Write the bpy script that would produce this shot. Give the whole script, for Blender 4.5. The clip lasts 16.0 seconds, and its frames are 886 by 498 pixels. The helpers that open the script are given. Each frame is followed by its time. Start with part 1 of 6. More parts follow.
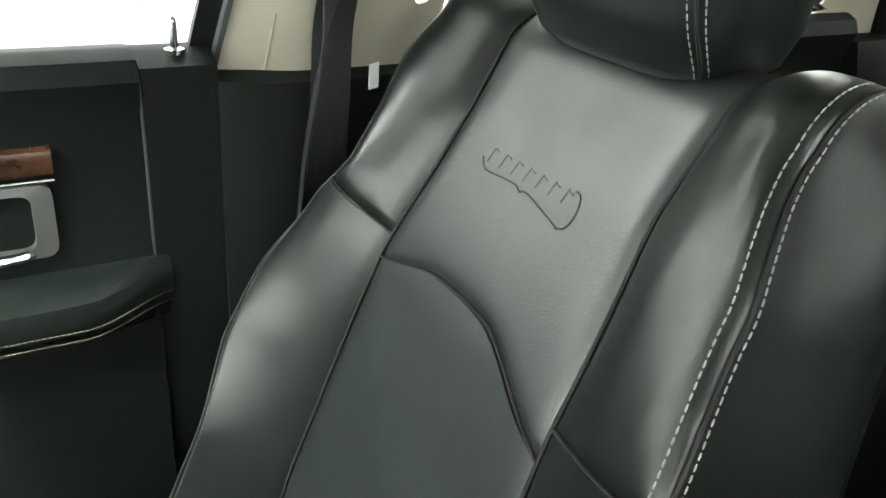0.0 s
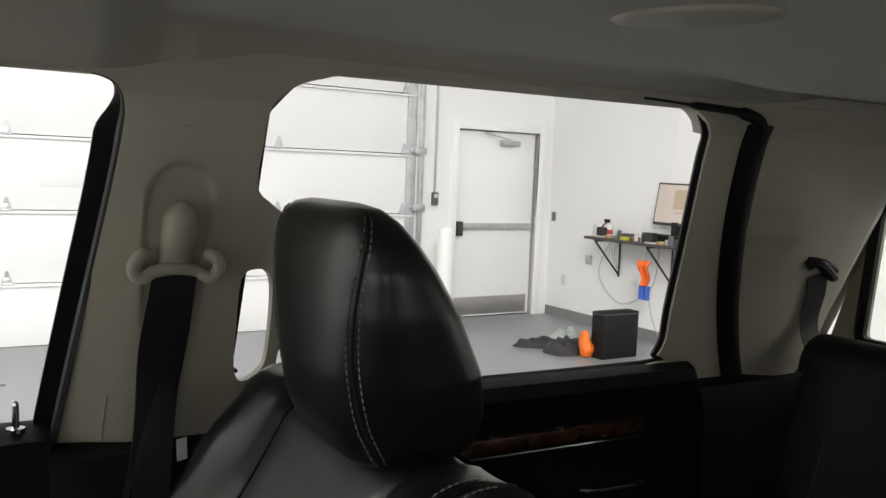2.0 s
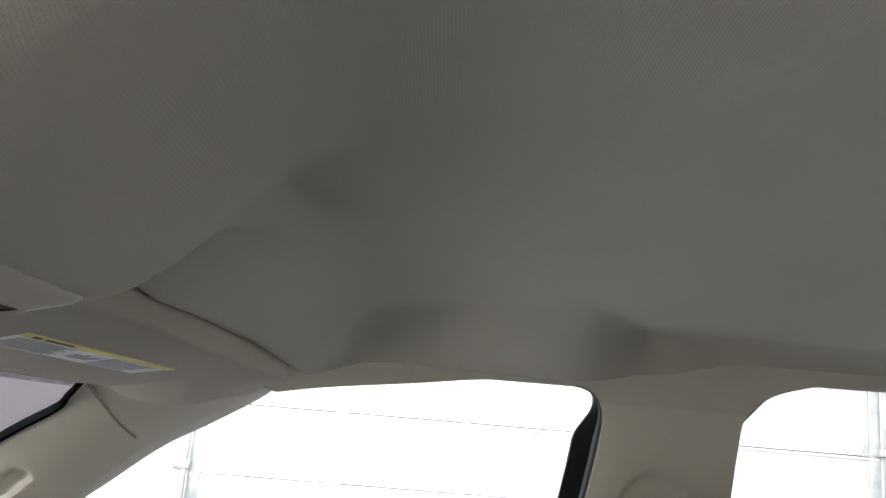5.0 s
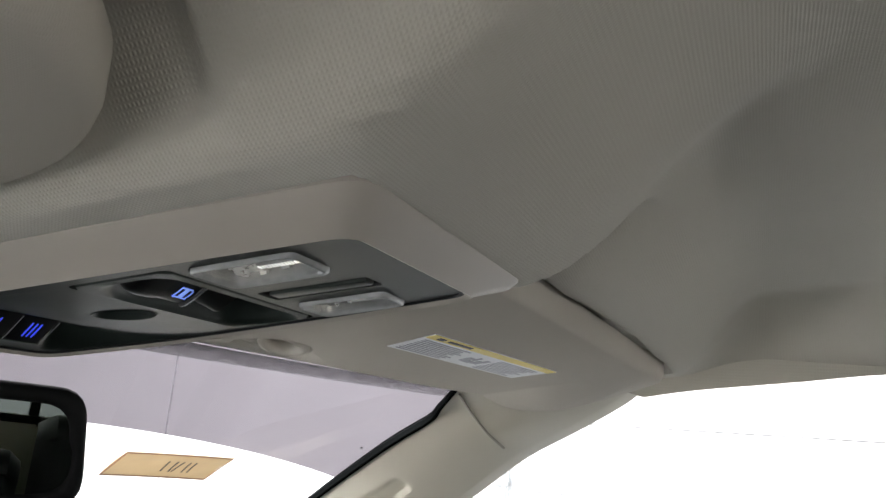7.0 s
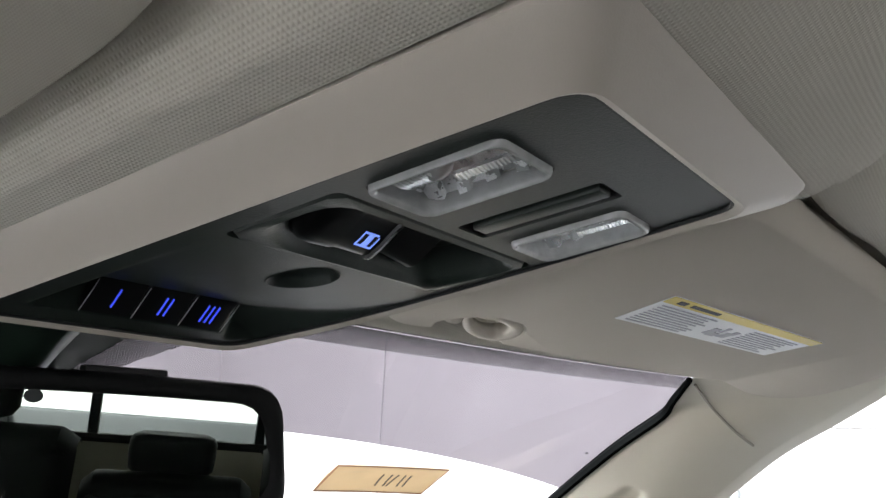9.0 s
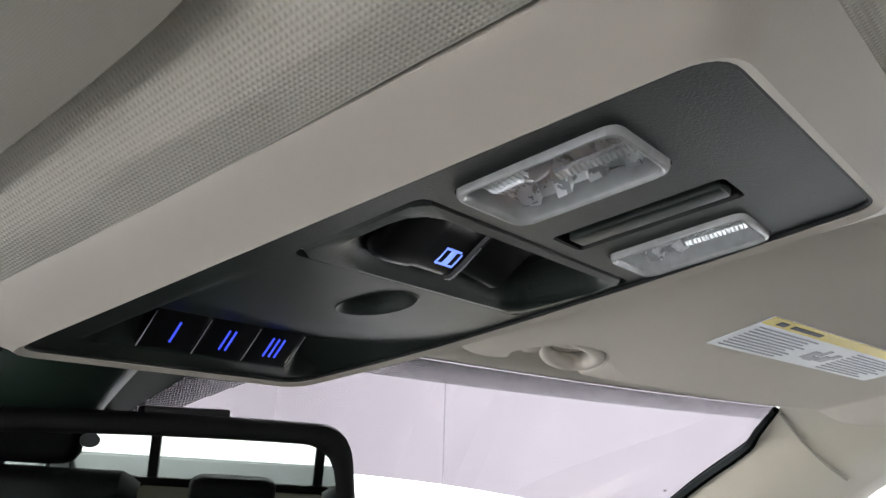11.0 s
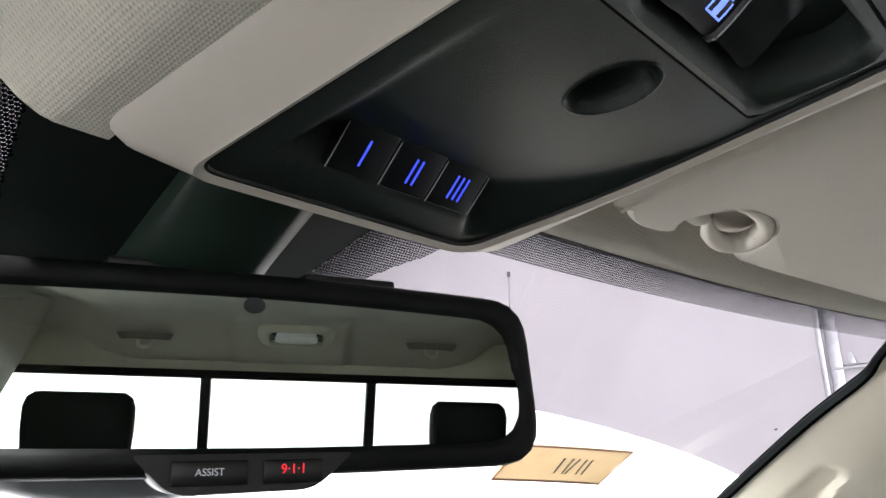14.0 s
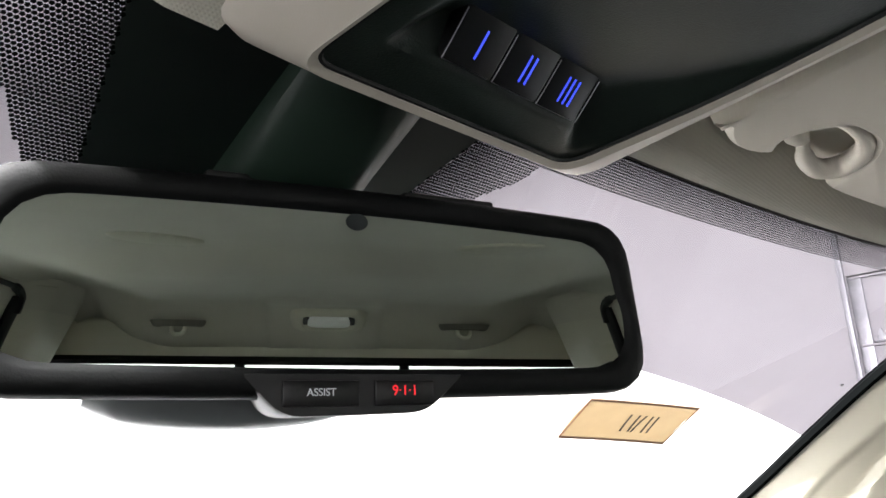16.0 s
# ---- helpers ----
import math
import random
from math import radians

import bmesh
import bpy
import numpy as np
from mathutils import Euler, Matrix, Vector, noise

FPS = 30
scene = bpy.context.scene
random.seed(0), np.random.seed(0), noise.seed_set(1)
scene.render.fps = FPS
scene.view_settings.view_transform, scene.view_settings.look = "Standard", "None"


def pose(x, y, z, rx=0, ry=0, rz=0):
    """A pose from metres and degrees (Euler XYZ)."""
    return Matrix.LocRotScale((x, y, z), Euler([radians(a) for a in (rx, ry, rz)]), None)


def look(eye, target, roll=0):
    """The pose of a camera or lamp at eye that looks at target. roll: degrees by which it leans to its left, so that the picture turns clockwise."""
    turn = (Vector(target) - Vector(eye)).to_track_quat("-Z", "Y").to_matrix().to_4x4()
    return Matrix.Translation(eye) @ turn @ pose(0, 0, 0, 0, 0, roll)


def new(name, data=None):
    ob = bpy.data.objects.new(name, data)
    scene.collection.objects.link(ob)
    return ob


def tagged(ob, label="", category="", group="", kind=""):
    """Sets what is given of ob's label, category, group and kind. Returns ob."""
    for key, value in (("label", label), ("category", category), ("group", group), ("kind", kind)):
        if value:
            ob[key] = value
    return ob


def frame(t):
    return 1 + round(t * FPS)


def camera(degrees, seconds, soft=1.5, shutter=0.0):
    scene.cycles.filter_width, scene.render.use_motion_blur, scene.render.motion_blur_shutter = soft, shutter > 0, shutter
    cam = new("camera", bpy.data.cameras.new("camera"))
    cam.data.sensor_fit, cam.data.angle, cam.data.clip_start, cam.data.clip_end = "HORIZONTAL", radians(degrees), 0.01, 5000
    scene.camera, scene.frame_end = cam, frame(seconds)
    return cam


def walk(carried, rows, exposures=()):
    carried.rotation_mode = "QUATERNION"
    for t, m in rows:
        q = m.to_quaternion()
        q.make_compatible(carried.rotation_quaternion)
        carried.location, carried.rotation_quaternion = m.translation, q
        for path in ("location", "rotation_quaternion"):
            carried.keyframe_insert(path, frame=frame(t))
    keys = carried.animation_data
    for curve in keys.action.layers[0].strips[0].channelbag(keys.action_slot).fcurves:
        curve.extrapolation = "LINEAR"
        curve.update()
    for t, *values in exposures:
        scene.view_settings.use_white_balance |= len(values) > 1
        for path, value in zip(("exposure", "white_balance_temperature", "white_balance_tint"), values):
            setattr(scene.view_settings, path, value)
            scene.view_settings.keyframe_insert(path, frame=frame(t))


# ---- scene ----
cam = camera(55.6, 16.0)
PATH = [
    (0, (-0.092, 0.414, 1.512), (1.442, -0.525, 0.637), 4.3),
    (0.5, (-0.123, 0.36, 1.513), (1.495, -0.597, 0.828), 4.0),
    (1, (-0.17, 0.312, 1.538), (1.489, -0.664, 0.995), 3.1),
    (1.5, (-0.244, 0.264, 1.585), (1.452, -0.725, 1.207), 2.6),
    (2, (-0.316, 0.227, 1.627), (1.438, -0.717, 1.448), 2.2),
    (2.5, (-0.365, 0.222, 1.656), (1.467, -0.579, 1.67), 2.0),
    (3, (-0.402, 0.219, 1.67), (1.491, -0.4, 1.851), 2.2),
    (3.2, (-0.407, 0.225, 1.671), (1.5, -0.326, 1.91), 2.4),
    (5.3, (-0.312, 0.276, 1.641), (1.632, 0.428, 2.085), 4.8),
    (5.5, (-0.309, 0.279, 1.639), (1.629, 0.501, 2.083), 4.7),
    (6, (-0.309, 0.304, 1.633), (1.601, 0.692, 2.079), 4.5),
    (6.5, (-0.308, 0.329, 1.636), (1.562, 0.881, 2.079), 4.5),
    (7, (-0.281, 0.351, 1.628), (1.537, 1.065, 2.061), 4.0),
    (7.5, (-0.251, 0.37, 1.619), (1.504, 1.228, 2.049), 3.6),
    (8, (-0.238, 0.384, 1.615), (1.459, 1.349, 2.05), 3.2),
    (8.5, (-0.22, 0.394, 1.612), (1.425, 1.445, 2.047), 1.8),
    (9, (-0.206, 0.401, 1.613), (1.392, 1.513, 2.068), 1.2),
    (9.2, (-0.199, 0.406, 1.616), (1.38, 1.545, 2.075), 1.4),
    (11.3, (-0.184, 0.437, 1.613), (1.319, 1.636, 2.163), -0.2),
    (11.5, (-0.18, 0.446, 1.609), (1.318, 1.648, 2.167), -0.5),
    (12, (-0.181, 0.473, 1.596), (1.322, 1.664, 2.163), -1.1),
    (12.5, (-0.182, 0.487, 1.586), (1.319, 1.673, 2.167), -1.5),
    (13, (-0.183, 0.496, 1.575), (1.318, 1.686, 2.152), -2.1),
    (13.5, (-0.187, 0.505, 1.568), (1.303, 1.71, 2.139), -2.4),
    (14, (-0.187, 0.512, 1.566), (1.297, 1.732, 2.123), -2.6),
    (14.5, (-0.185, 0.517, 1.563), (1.287, 1.754, 2.112), -2.7),
    (15, (-0.187, 0.523, 1.56), (1.281, 1.768, 2.103), -3.1),
    (15.5, (-0.187, 0.525, 1.56), (1.272, 1.785, 2.095), -3.2),
    (16, (-0.191, 0.549, 1.547), (1.267, 1.808, 2.083), -3.8),
]

EXPOSURES = [(0, 0.76, 6800, 2), (0.7, 0.10, 6800, 0), (1.5, -0.66, 7000, 7), (2.0, -1.72, 6950, 12), (2.5, -2.08, 6800, 17), (3.2, -1.72, 6800, 15), (5.3, -0.75, 6650, 13), (7.0, -0.33, 6650, 13), (9.0, -0.12, 6550, 14), (12.5, 0.36, 6550, 13), (14.5, 0.18, 6650, 13), (16.0, 0.14, 6700, 13)]
walk(cam, [(t, look(eye, target, roll)) for t, eye, target, roll in PATH], EXPOSURES)

# ---- world and lamps ----
world = bpy.data.worlds.new("garage_surround")
scene.world = world
world.use_nodes = True
world.node_tree.nodes["Background"].inputs[0].default_value = (0.9, 0.95, 1.0, 1)
world.node_tree.nodes["Background"].inputs[1].default_value = 0.02


def overhead_fill(x, y, z, sx, sy, watts):
    data = bpy.data.lights.new("overhead_fill", "AREA")
    data.shape, data.size, data.size_y, data.energy = "RECTANGLE", sx, sy, watts
    data.color = (0.97, 0.985, 1.0)
    ob = new("overhead_fill", data)
    ob.matrix_world = pose(x, y, z)
    return ob


# unseen overhead lamps, added; the 5200 W one brightens the cab from the driver's side
for lx, ly, watts in ((4.4, 1.2, 170), (4.4, -3.0, 100), (-2.6, 0.6, 5200), (-1.5, 4.6, 1000), (5.0, 5.6, 280), (-0.5, -4.2, 170)):
    overhead_fill(lx, ly, 5.2, 0.7, 3.2, watts)

# fill lamps added in unseen bays: behind the truck, a dimmer one driver's side
def bay_fill(m, wide, high, watts):
    data = bpy.data.lights.new("bay_fill", "AREA")
    data.shape, data.size, data.size_y, data.energy = "RECTANGLE", wide, high, watts
    data.color = (0.97, 0.985, 1.0)
    new("bay_fill", data).matrix_world = m


bay_fill(pose(-6.45, 0.9, 1.45, 90, 0, -90), 5.6, 2.8, 150)
bay_fill(pose(-4.4, -5.42, 1.45, 90, 0, -2.95), 3.4, 2.8, 160)


# ---- materials ----
def tree(name):
    m = bpy.data.materials.new(name)
    m.use_nodes = True
    nt = m.node_tree
    return m, nt, nt.nodes["Principled BSDF"]


def surface(name, colour, rough=0.5, metal=0.0, grain=0.0, grain_scale=900.0, spots=0.06, spot_scale=6.0, weave=0.0, weave_scale=500.0, sheen=0.0, spec=0.5, polish=0.08):
    """A plain solid surface with large soft variation of tone, fine relief, and an optional woven relief."""
    m, nt, b = tree(name)
    n, l = nt.nodes, nt.links
    co = n.new("ShaderNodeTexCoord")
    big = n.new("ShaderNodeTexNoise")
    big.inputs["Scale"].default_value, big.inputs["Detail"].default_value = spot_scale, 5
    l.new(co.outputs["Object"], big.inputs["Vector"])
    ramp = n.new("ShaderNodeMapRange")
    ramp.inputs["From Min"].default_value, ramp.inputs["From Max"].default_value = 0.3, 0.7
    ramp.inputs["To Min"].default_value, ramp.inputs["To Max"].default_value = 1 - spots, 1 + spots
    l.new(big.outputs["Fac"], ramp.inputs["Value"])
    mul = n.new("ShaderNodeVectorMath")
    mul.operation = "SCALE"
    mul.inputs[0].default_value = colour
    l.new(ramp.outputs["Result"], mul.inputs["Scale"])
    l.new(mul.outputs["Vector"], b.inputs["Base Color"])
    fine = n.new("ShaderNodeTexNoise")
    fine.inputs["Scale"].default_value, fine.inputs["Detail"].default_value = grain_scale, 3
    l.new(co.outputs["Object"], fine.inputs["Vector"])
    r2 = n.new("ShaderNodeMapRange")
    r2.inputs["To Min"].default_value, r2.inputs["To Max"].default_value = max(rough - polish, 0.02), min(rough + polish, 1)
    l.new(big.outputs["Fac"], r2.inputs["Value"])
    l.new(r2.outputs["Result"], b.inputs["Roughness"])
    b.inputs["Metallic"].default_value = metal
    b.inputs["Specular IOR Level"].default_value = spec
    b.inputs["Sheen Weight"].default_value = sheen
    height = fine.outputs["Fac"]
    if weave:
        waves = []
        for axis in ("X", "Y"):
            w = n.new("ShaderNodeTexWave")
            w.bands_direction = axis
            w.inputs["Scale"].default_value = weave_scale
            l.new(co.outputs["Object"], w.inputs["Vector"])
            waves.append(w.outputs["Fac"])
        add = n.new("ShaderNodeMath")
        add.operation = "MULTIPLY"
        l.new(waves[0], add.inputs[0])
        l.new(waves[1], add.inputs[1])
        mix = n.new("ShaderNodeMath")
        mix.operation = "ADD"
        l.new(add.outputs[0], mix.inputs[0])
        l.new(fine.outputs["Fac"], mix.inputs[1])
        height = mix.outputs[0]
    if grain or weave:
        bump = n.new("ShaderNodeBump")
        bump.inputs["Strength"].default_value = max(grain, weave)
        bump.inputs["Distance"].default_value = 0.0006
        l.new(height, bump.inputs["Height"])
        l.new(bump.outputs["Normal"], b.inputs["Normal"])
    return m


def glow(name, colour, strength):
    m, nt, b = tree(name)
    b.inputs["Base Color"].default_value = (*colour, 1)
    b.inputs["Emission Color"].default_value = (*colour, 1)
    b.inputs["Emission Strength"].default_value = strength
    return m


def pane(name, tint, gloss=0.025):
    """Thin sheet of clear or tinted glass."""
    m, nt, b = tree(name)
    n, l = nt.nodes, nt.links
    clear, shine, mix = n.new("ShaderNodeBsdfTransparent"), n.new("ShaderNodeBsdfGlossy"), n.new("ShaderNodeMixShader")
    clear.inputs["Color"].default_value = (*tint, 1)
    shine.inputs["Roughness"].default_value = 0.02
    mix.inputs["Fac"].default_value = gloss
    l.new(clear.outputs[0], mix.inputs[1])
    l.new(shine.outputs[0], mix.inputs[2])
    l.new(mix.outputs[0], n["Material Output"].inputs["Surface"])
    return m


FABRIC = surface("headliner_cloth", (0.455, 0.428, 0.360), 0.95, weave=0.31, weave_scale=230, grain_scale=700, spots=0.04, sheen=0.15, spec=0.15)
BEIGE = surface("beige_plastic", (0.475, 0.445, 0.362), 0.55, grain=0.12, grain_scale=1500, spots=0.02)
BEZEL = surface("light_beige_plastic", (0.39, 0.355, 0.305), 0.5, grain=0.1, grain_scale=1800, spots=0.02)
VISOR = surface("visor_cloth", (0.46, 0.425, 0.365), 0.9, weave=0.15, weave_scale=420, grain_scale=1200, spots=0.03, spec=0.2)
LEATHER = surface("black_leather", (0.0075, 0.0102, 0.0090), 0.31, grain=0.22, grain_scale=420, spots=0.15, spot_scale=9, spec=0.55, polish=0.02)
LEATHER_SOFT = surface("perforated_black_leather", (0.016, 0.0195, 0.0190), 0.38, grain=0.35, grain_scale=520, spots=0.12, spot_scale=8, spec=0.7, polish=0.02)
# seat side vinyl, made darker and duller to stand for light blocked from the left
SHADED_VINYL = surface("shaded_seat_vinyl", (0.0045, 0.0062, 0.0055), 0.42, grain=0.22, grain_scale=420, spots=0.12, spot_scale=9, spec=0.26, polish=0.02)
SEAM = surface("black_piping", (0.003, 0.003, 0.003), 0.7)
THREAD = surface("grey_thread", (0.24, 0.25, 0.24), 0.7)
DOORTRIM = surface("black_door_plastic", (0.0035, 0.0050, 0.0046), 0.6, grain=0.25, grain_scale=800, spec=0.13)
# rear bench leather: a darker, duller copy of LEATHER, with the rear's shade in it
SHADED_LEATHER = surface("shaded_black_leather", (0.004, 0.0050, 0.0047), 0.6, grain=0.3, grain_scale=420, spots=0.2, spot_scale=9, spec=0.14)
PANEL = surface("satin_black_plastic", (0.0074, 0.0128, 0.0098), 0.48, grain=0.22, grain_scale=1400, spots=0.22, spot_scale=14, spec=0.3)
GLOSS = surface("dark_button_plastic", (0.0022, 0.0022, 0.0025), 0.32, spots=0.1, spec=0.3)
RUBBER = surface("black_rubber", (0.0045, 0.005, 0.005), 0.55, grain=0.15, grain_scale=900, spec=0.3)
SEAL = surface("dull_black_seal", (0.0035, 0.004, 0.004), 0.95, grain=0.1, grain_scale=900, spec=0.0)
FRAME = surface("matte_black_moulding", (0.0028, 0.0032, 0.0032), 0.6, grain=0.15, grain_scale=1200, spec=0.14)
GREY_RUBBER = surface("grey_rubber", (0.07, 0.075, 0.078), 0.5)
BELT = surface("belt_webbing", (0.010, 0.012, 0.013), 0.6, weave=0.5, weave_scale=300, spots=0.08)
WOOD = surface("dark_wood_trim", (0.035, 0.016, 0.008), 0.25, spots=0.4, spot_scale=30)
CHROME = surface("chrome", (0.75, 0.76, 0.78), 0.12, 1.0, spots=0.02)
CARPET = surface("black_carpet", (0.005, 0.005, 0.0055), 0.95, spec=0.1, grain=0.5, grain_scale=300)
PAPER = surface("white_label_paper", (0.72, 0.73, 0.73), 0.5, spots=0.04)
YELLOW = surface("yellow_label_ink", (0.62, 0.48, 0.08), 0.5)
INK = surface("grey_label_ink", (0.36, 0.36, 0.39), 0.6)
BLACKINK = surface("black_marker_ink", (0.03, 0.028, 0.025), 0.6)
KRAFT = surface("kraft_paper_tag", (0.42, 0.33, 0.215), 0.8, grain=0.2, grain_scale=500, spots=0.1, spot_scale=40)
for paper in (KRAFT,):
    nt = paper.node_tree
    thin, both = nt.nodes.new("ShaderNodeBsdfTranslucent"), nt.nodes.new("ShaderNodeMixShader")
    thin.inputs["Color"].default_value = (0.42, 0.36, 0.27, 1)
    both.inputs["Fac"].default_value = 0.5
    nt.links.new(nt.nodes["Principled BSDF"].outputs[0], both.inputs[1])
    nt.links.new(thin.outputs[0], both.inputs[2])
    nt.links.new(both.outputs[0], nt.nodes["Material Output"].inputs["Surface"])
KRAFT_EDGE = surface("tag_printed_edge", (0.22, 0.11, 0.07), 0.8)
WALLPAINT = surface("white_wall_paint", (0.80, 0.80, 0.79), 0.6, grain=0.08, grain_scale=60, spots=0.03, spot_scale=1.2)
DOORPAINT = surface("white_metal_door", (0.82, 0.82, 0.82), 0.4, spots=0.03, spot_scale=2)
STEEL = surface("galvanised_steel", (0.5, 0.52, 0.53), 0.35, 0.8, spots=0.15, spot_scale=12)
KICK = surface("brushed_kick_plate", (0.42, 0.41, 0.39), 0.35, 0.9, spots=0.1)
EPOXY = surface("grey_epoxy_floor", (0.24, 0.25, 0.26), 0.35, grain=0.05, grain_scale=80, spots=0.12, spot_scale=1.5)
BASEGREY = surface("grey_baseboard", (0.2, 0.2, 0.2), 0.6)
CLEAR = pane("clear_glass", (0.97, 0.985, 0.98))
TINT = pane("shade_band_glass", (0.165, 0.153, 0.171))
BACKGLASS = pane("rear_glass", (0.92, 0.94, 0.93))
MIRROR = surface("mirror_silver", (0.31, 0.345, 0.315), 0.0, 1.0, spots=0.0)
MIRROR.node_tree.nodes["Principled BSDF"].inputs["Roughness"].default_value = 0.0
for link in list(MIRROR.node_tree.links):
    if link.to_socket.name == "Roughness":
        MIRROR.node_tree.links.remove(link)
BLUE = glow("blue_backlight", (0.055, 0.095, 1.0), 0.75)
ICONBLUE = glow("pale_blue_backlight", (0.22, 0.36, 1.0), 0.8)
RED = glow("red_backlight", (1.0, 0.02, 0.03), 0.55)
PALE = glow("dim_white_backlight", (0.5, 0.52, 0.55), 0.15)
SHELL = surface("white_car_paint", (0.74, 0.75, 0.76), 0.25, spots=0.02)


# ---- mesh helpers ----
def part(name, bm, material, parent=None, label="", smooth=True):
    """Link a bmesh as one mesh object under a thing or a part."""
    mesh = bpy.data.meshes.new(name)
    bmesh.ops.remove_doubles(bm, verts=bm.verts, dist=1e-6)
    bmesh.ops.recalc_face_normals(bm, faces=bm.faces)
    bm.to_mesh(mesh)
    bm.free()
    for m in (material if isinstance(material, (list, tuple)) else [material]):
        mesh.materials.append(m)
    if smooth:
        for p in mesh.polygons:
            p.use_smooth = True
        mesh.set_sharp_from_angle(angle=radians(38))
    ob = new(name, mesh)
    ob.parent = parent
    if label:
        ob["label"] = label
    return ob


def thing(name, label, category, group="", at=(0, 0, 0), kind=""):
    ob = new(name)
    ob.empty_display_size = 0.05
    ob.location = at
    return tagged(ob, label, category, group, kind)


def solo(name, bm, material, label, category, kind="", group="", smooth=True):
    return tagged(part(name, bm, material, None, "", smooth), label, category, group, kind)


def place(bm, m, verts=None):
    bmesh.ops.transform(bm, matrix=m, verts=verts or bm.verts)
    return bm


def block(x0, x1, y0, y1, z0, z1, bevel=0.0, seg=2, bm=None):
    own = bmesh.new()
    bmesh.ops.create_cube(own, size=1)
    place(own, Matrix.Translation(((x0 + x1) / 2, (y0 + y1) / 2, (z0 + z1) / 2)) @ Matrix.Diagonal((x1 - x0, y1 - y0, z1 - z0, 1)))
    if bevel:
        bmesh.ops.bevel(own, geom=own.edges[:], offset=bevel, segments=seg, profile=0.5, affect="EDGES")
    return merge(bm, own)


def merge(bm, own):
    if bm is None:
        return own
    tmp = bpy.data.meshes.new("tmp")
    own.to_mesh(tmp)
    own.free()
    bm.from_mesh(tmp)
    bpy.data.meshes.remove(tmp)
    return bm


def grid(fn, nu, nv, bm=None, closed_u=False):
    """A sheet of quads through fn(a, b), with a and b from 0 to 1."""
    bm = bm or bmesh.new()
    rows = [[bm.verts.new(fn(i / nu, j / nv)) for i in range(nu if closed_u else nu + 1)] for j in range(nv + 1)]
    for j in range(nv):
        for i in range(nu):
            k = (i + 1) % nu if closed_u else i + 1
            bm.faces.new((rows[j][i], rows[j][k], rows[j + 1][k], rows[j + 1][i]))
    return bm


def loft(rings, caps=True, bm=None):
    bm = bm or bmesh.new()
    rows = [[bm.verts.new(p) for p in ring] for ring in rings]
    n = len(rows[0])
    for a, b in zip(rows, rows[1:]):
        for i in range(n):
            bm.faces.new((a[i], a[(i + 1) % n], b[(i + 1) % n], b[i]))
    if caps:
        bm.faces.new(rows[0][::-1])
        bm.faces.new(rows[-1])
    return bm


def tube(path, radius, n=8, bm=None, flat=1.0, caps=True):
    """A round bar along a path of points; radius is a number or one for each point."""
    pts = [Vector(p) for p in path]
    rings, up = [], None
    for i, p in enumerate(pts):
        d = (pts[min(i + 1, len(pts) - 1)] - pts[max(i - 1, 0)]).normalized()
        side = d.cross(up if up and abs(d.dot(up)) < 0.95 else (Vector((0, 0, 1)) if abs(d.z) < 0.9 else Vector((1, 0, 0)))).normalized()
        up = side.cross(d)
        r = radius[i] if isinstance(radius, (list, tuple)) else radius
        rings.append([p + side * math.cos(6.28318 * k / n) * r + up * math.sin(6.28318 * k / n) * r * flat for k in range(n)])
    return loft(rings, caps, bm)


def spline(pts, per=6, closed=False):
    """Points along a smooth curve through the given ones (Catmull-Rom)."""
    p = [Vector(q) for q in pts]
    n, out = len(p), []
    for i in range(n if closed else n - 1):
        a, b, c, d = (p[(i + k) % n] if closed else p[min(max(i + k, 0), n - 1)] for k in (-1, 0, 1, 2))
        for s in range(per):
            t = s / per
            out.append(0.5 * ((2 * b) + (c - a) * t + (2 * a - 5 * b + 4 * c - d) * t * t + (3 * b - a - 3 * c + d) * t ** 3))
    if not closed:
        out.append(p[-1])
    return out


def rounded(pts, r, seg=5):
    """A closed 2D outline with its corners rounded; r: one radius, or one for each corner."""
    out, n = [], len(pts)
    for i in range(n):
        p, a, b = Vector(pts[i]), Vector(pts[i - 1]), Vector(pts[(i + 1) % n])
        rad = r[i] if isinstance(r, (list, tuple)) else r
        da, db = (a - p), (b - p)
        c = min(rad, da.length * 0.48, db.length * 0.48)
        s, e = p + da.normalized() * c, p + db.normalized() * c
        if c < 1e-5:
            out.append(p)
            continue
        for k in range(seg + 1):
            t = k / seg
            out.append((1 - t) ** 2 * s + 2 * t * (1 - t) * p + t * t * e)
    return out


def sheet(outline, holes=(), cuts=()):
    """A flat sheet in the xy plane with holes; cuts: (axis, places) along which it is split, so that it can be bent."""
    bm = bmesh.new()
    for loop in (outline, *holes):
        vs = [bm.verts.new((p[0], p[1], 0)) for p in loop]
        for i in range(len(vs)):
            bm.edges.new((vs[i], vs[(i + 1) % len(vs)]))
    bmesh.ops.triangle_fill(bm, use_beauty=True, use_dissolve=False, edges=bm.edges[:])
    for axis, places in cuts:
        no = [0, 0, 0]
        no[axis] = 1
        for c in places:
            co = [0, 0, 0]
            co[axis] = c
            bmesh.ops.bisect_plane(bm, geom=bm.verts[:] + bm.edges[:] + bm.faces[:], dist=1e-6, plane_co=co, plane_no=no)
    return bm


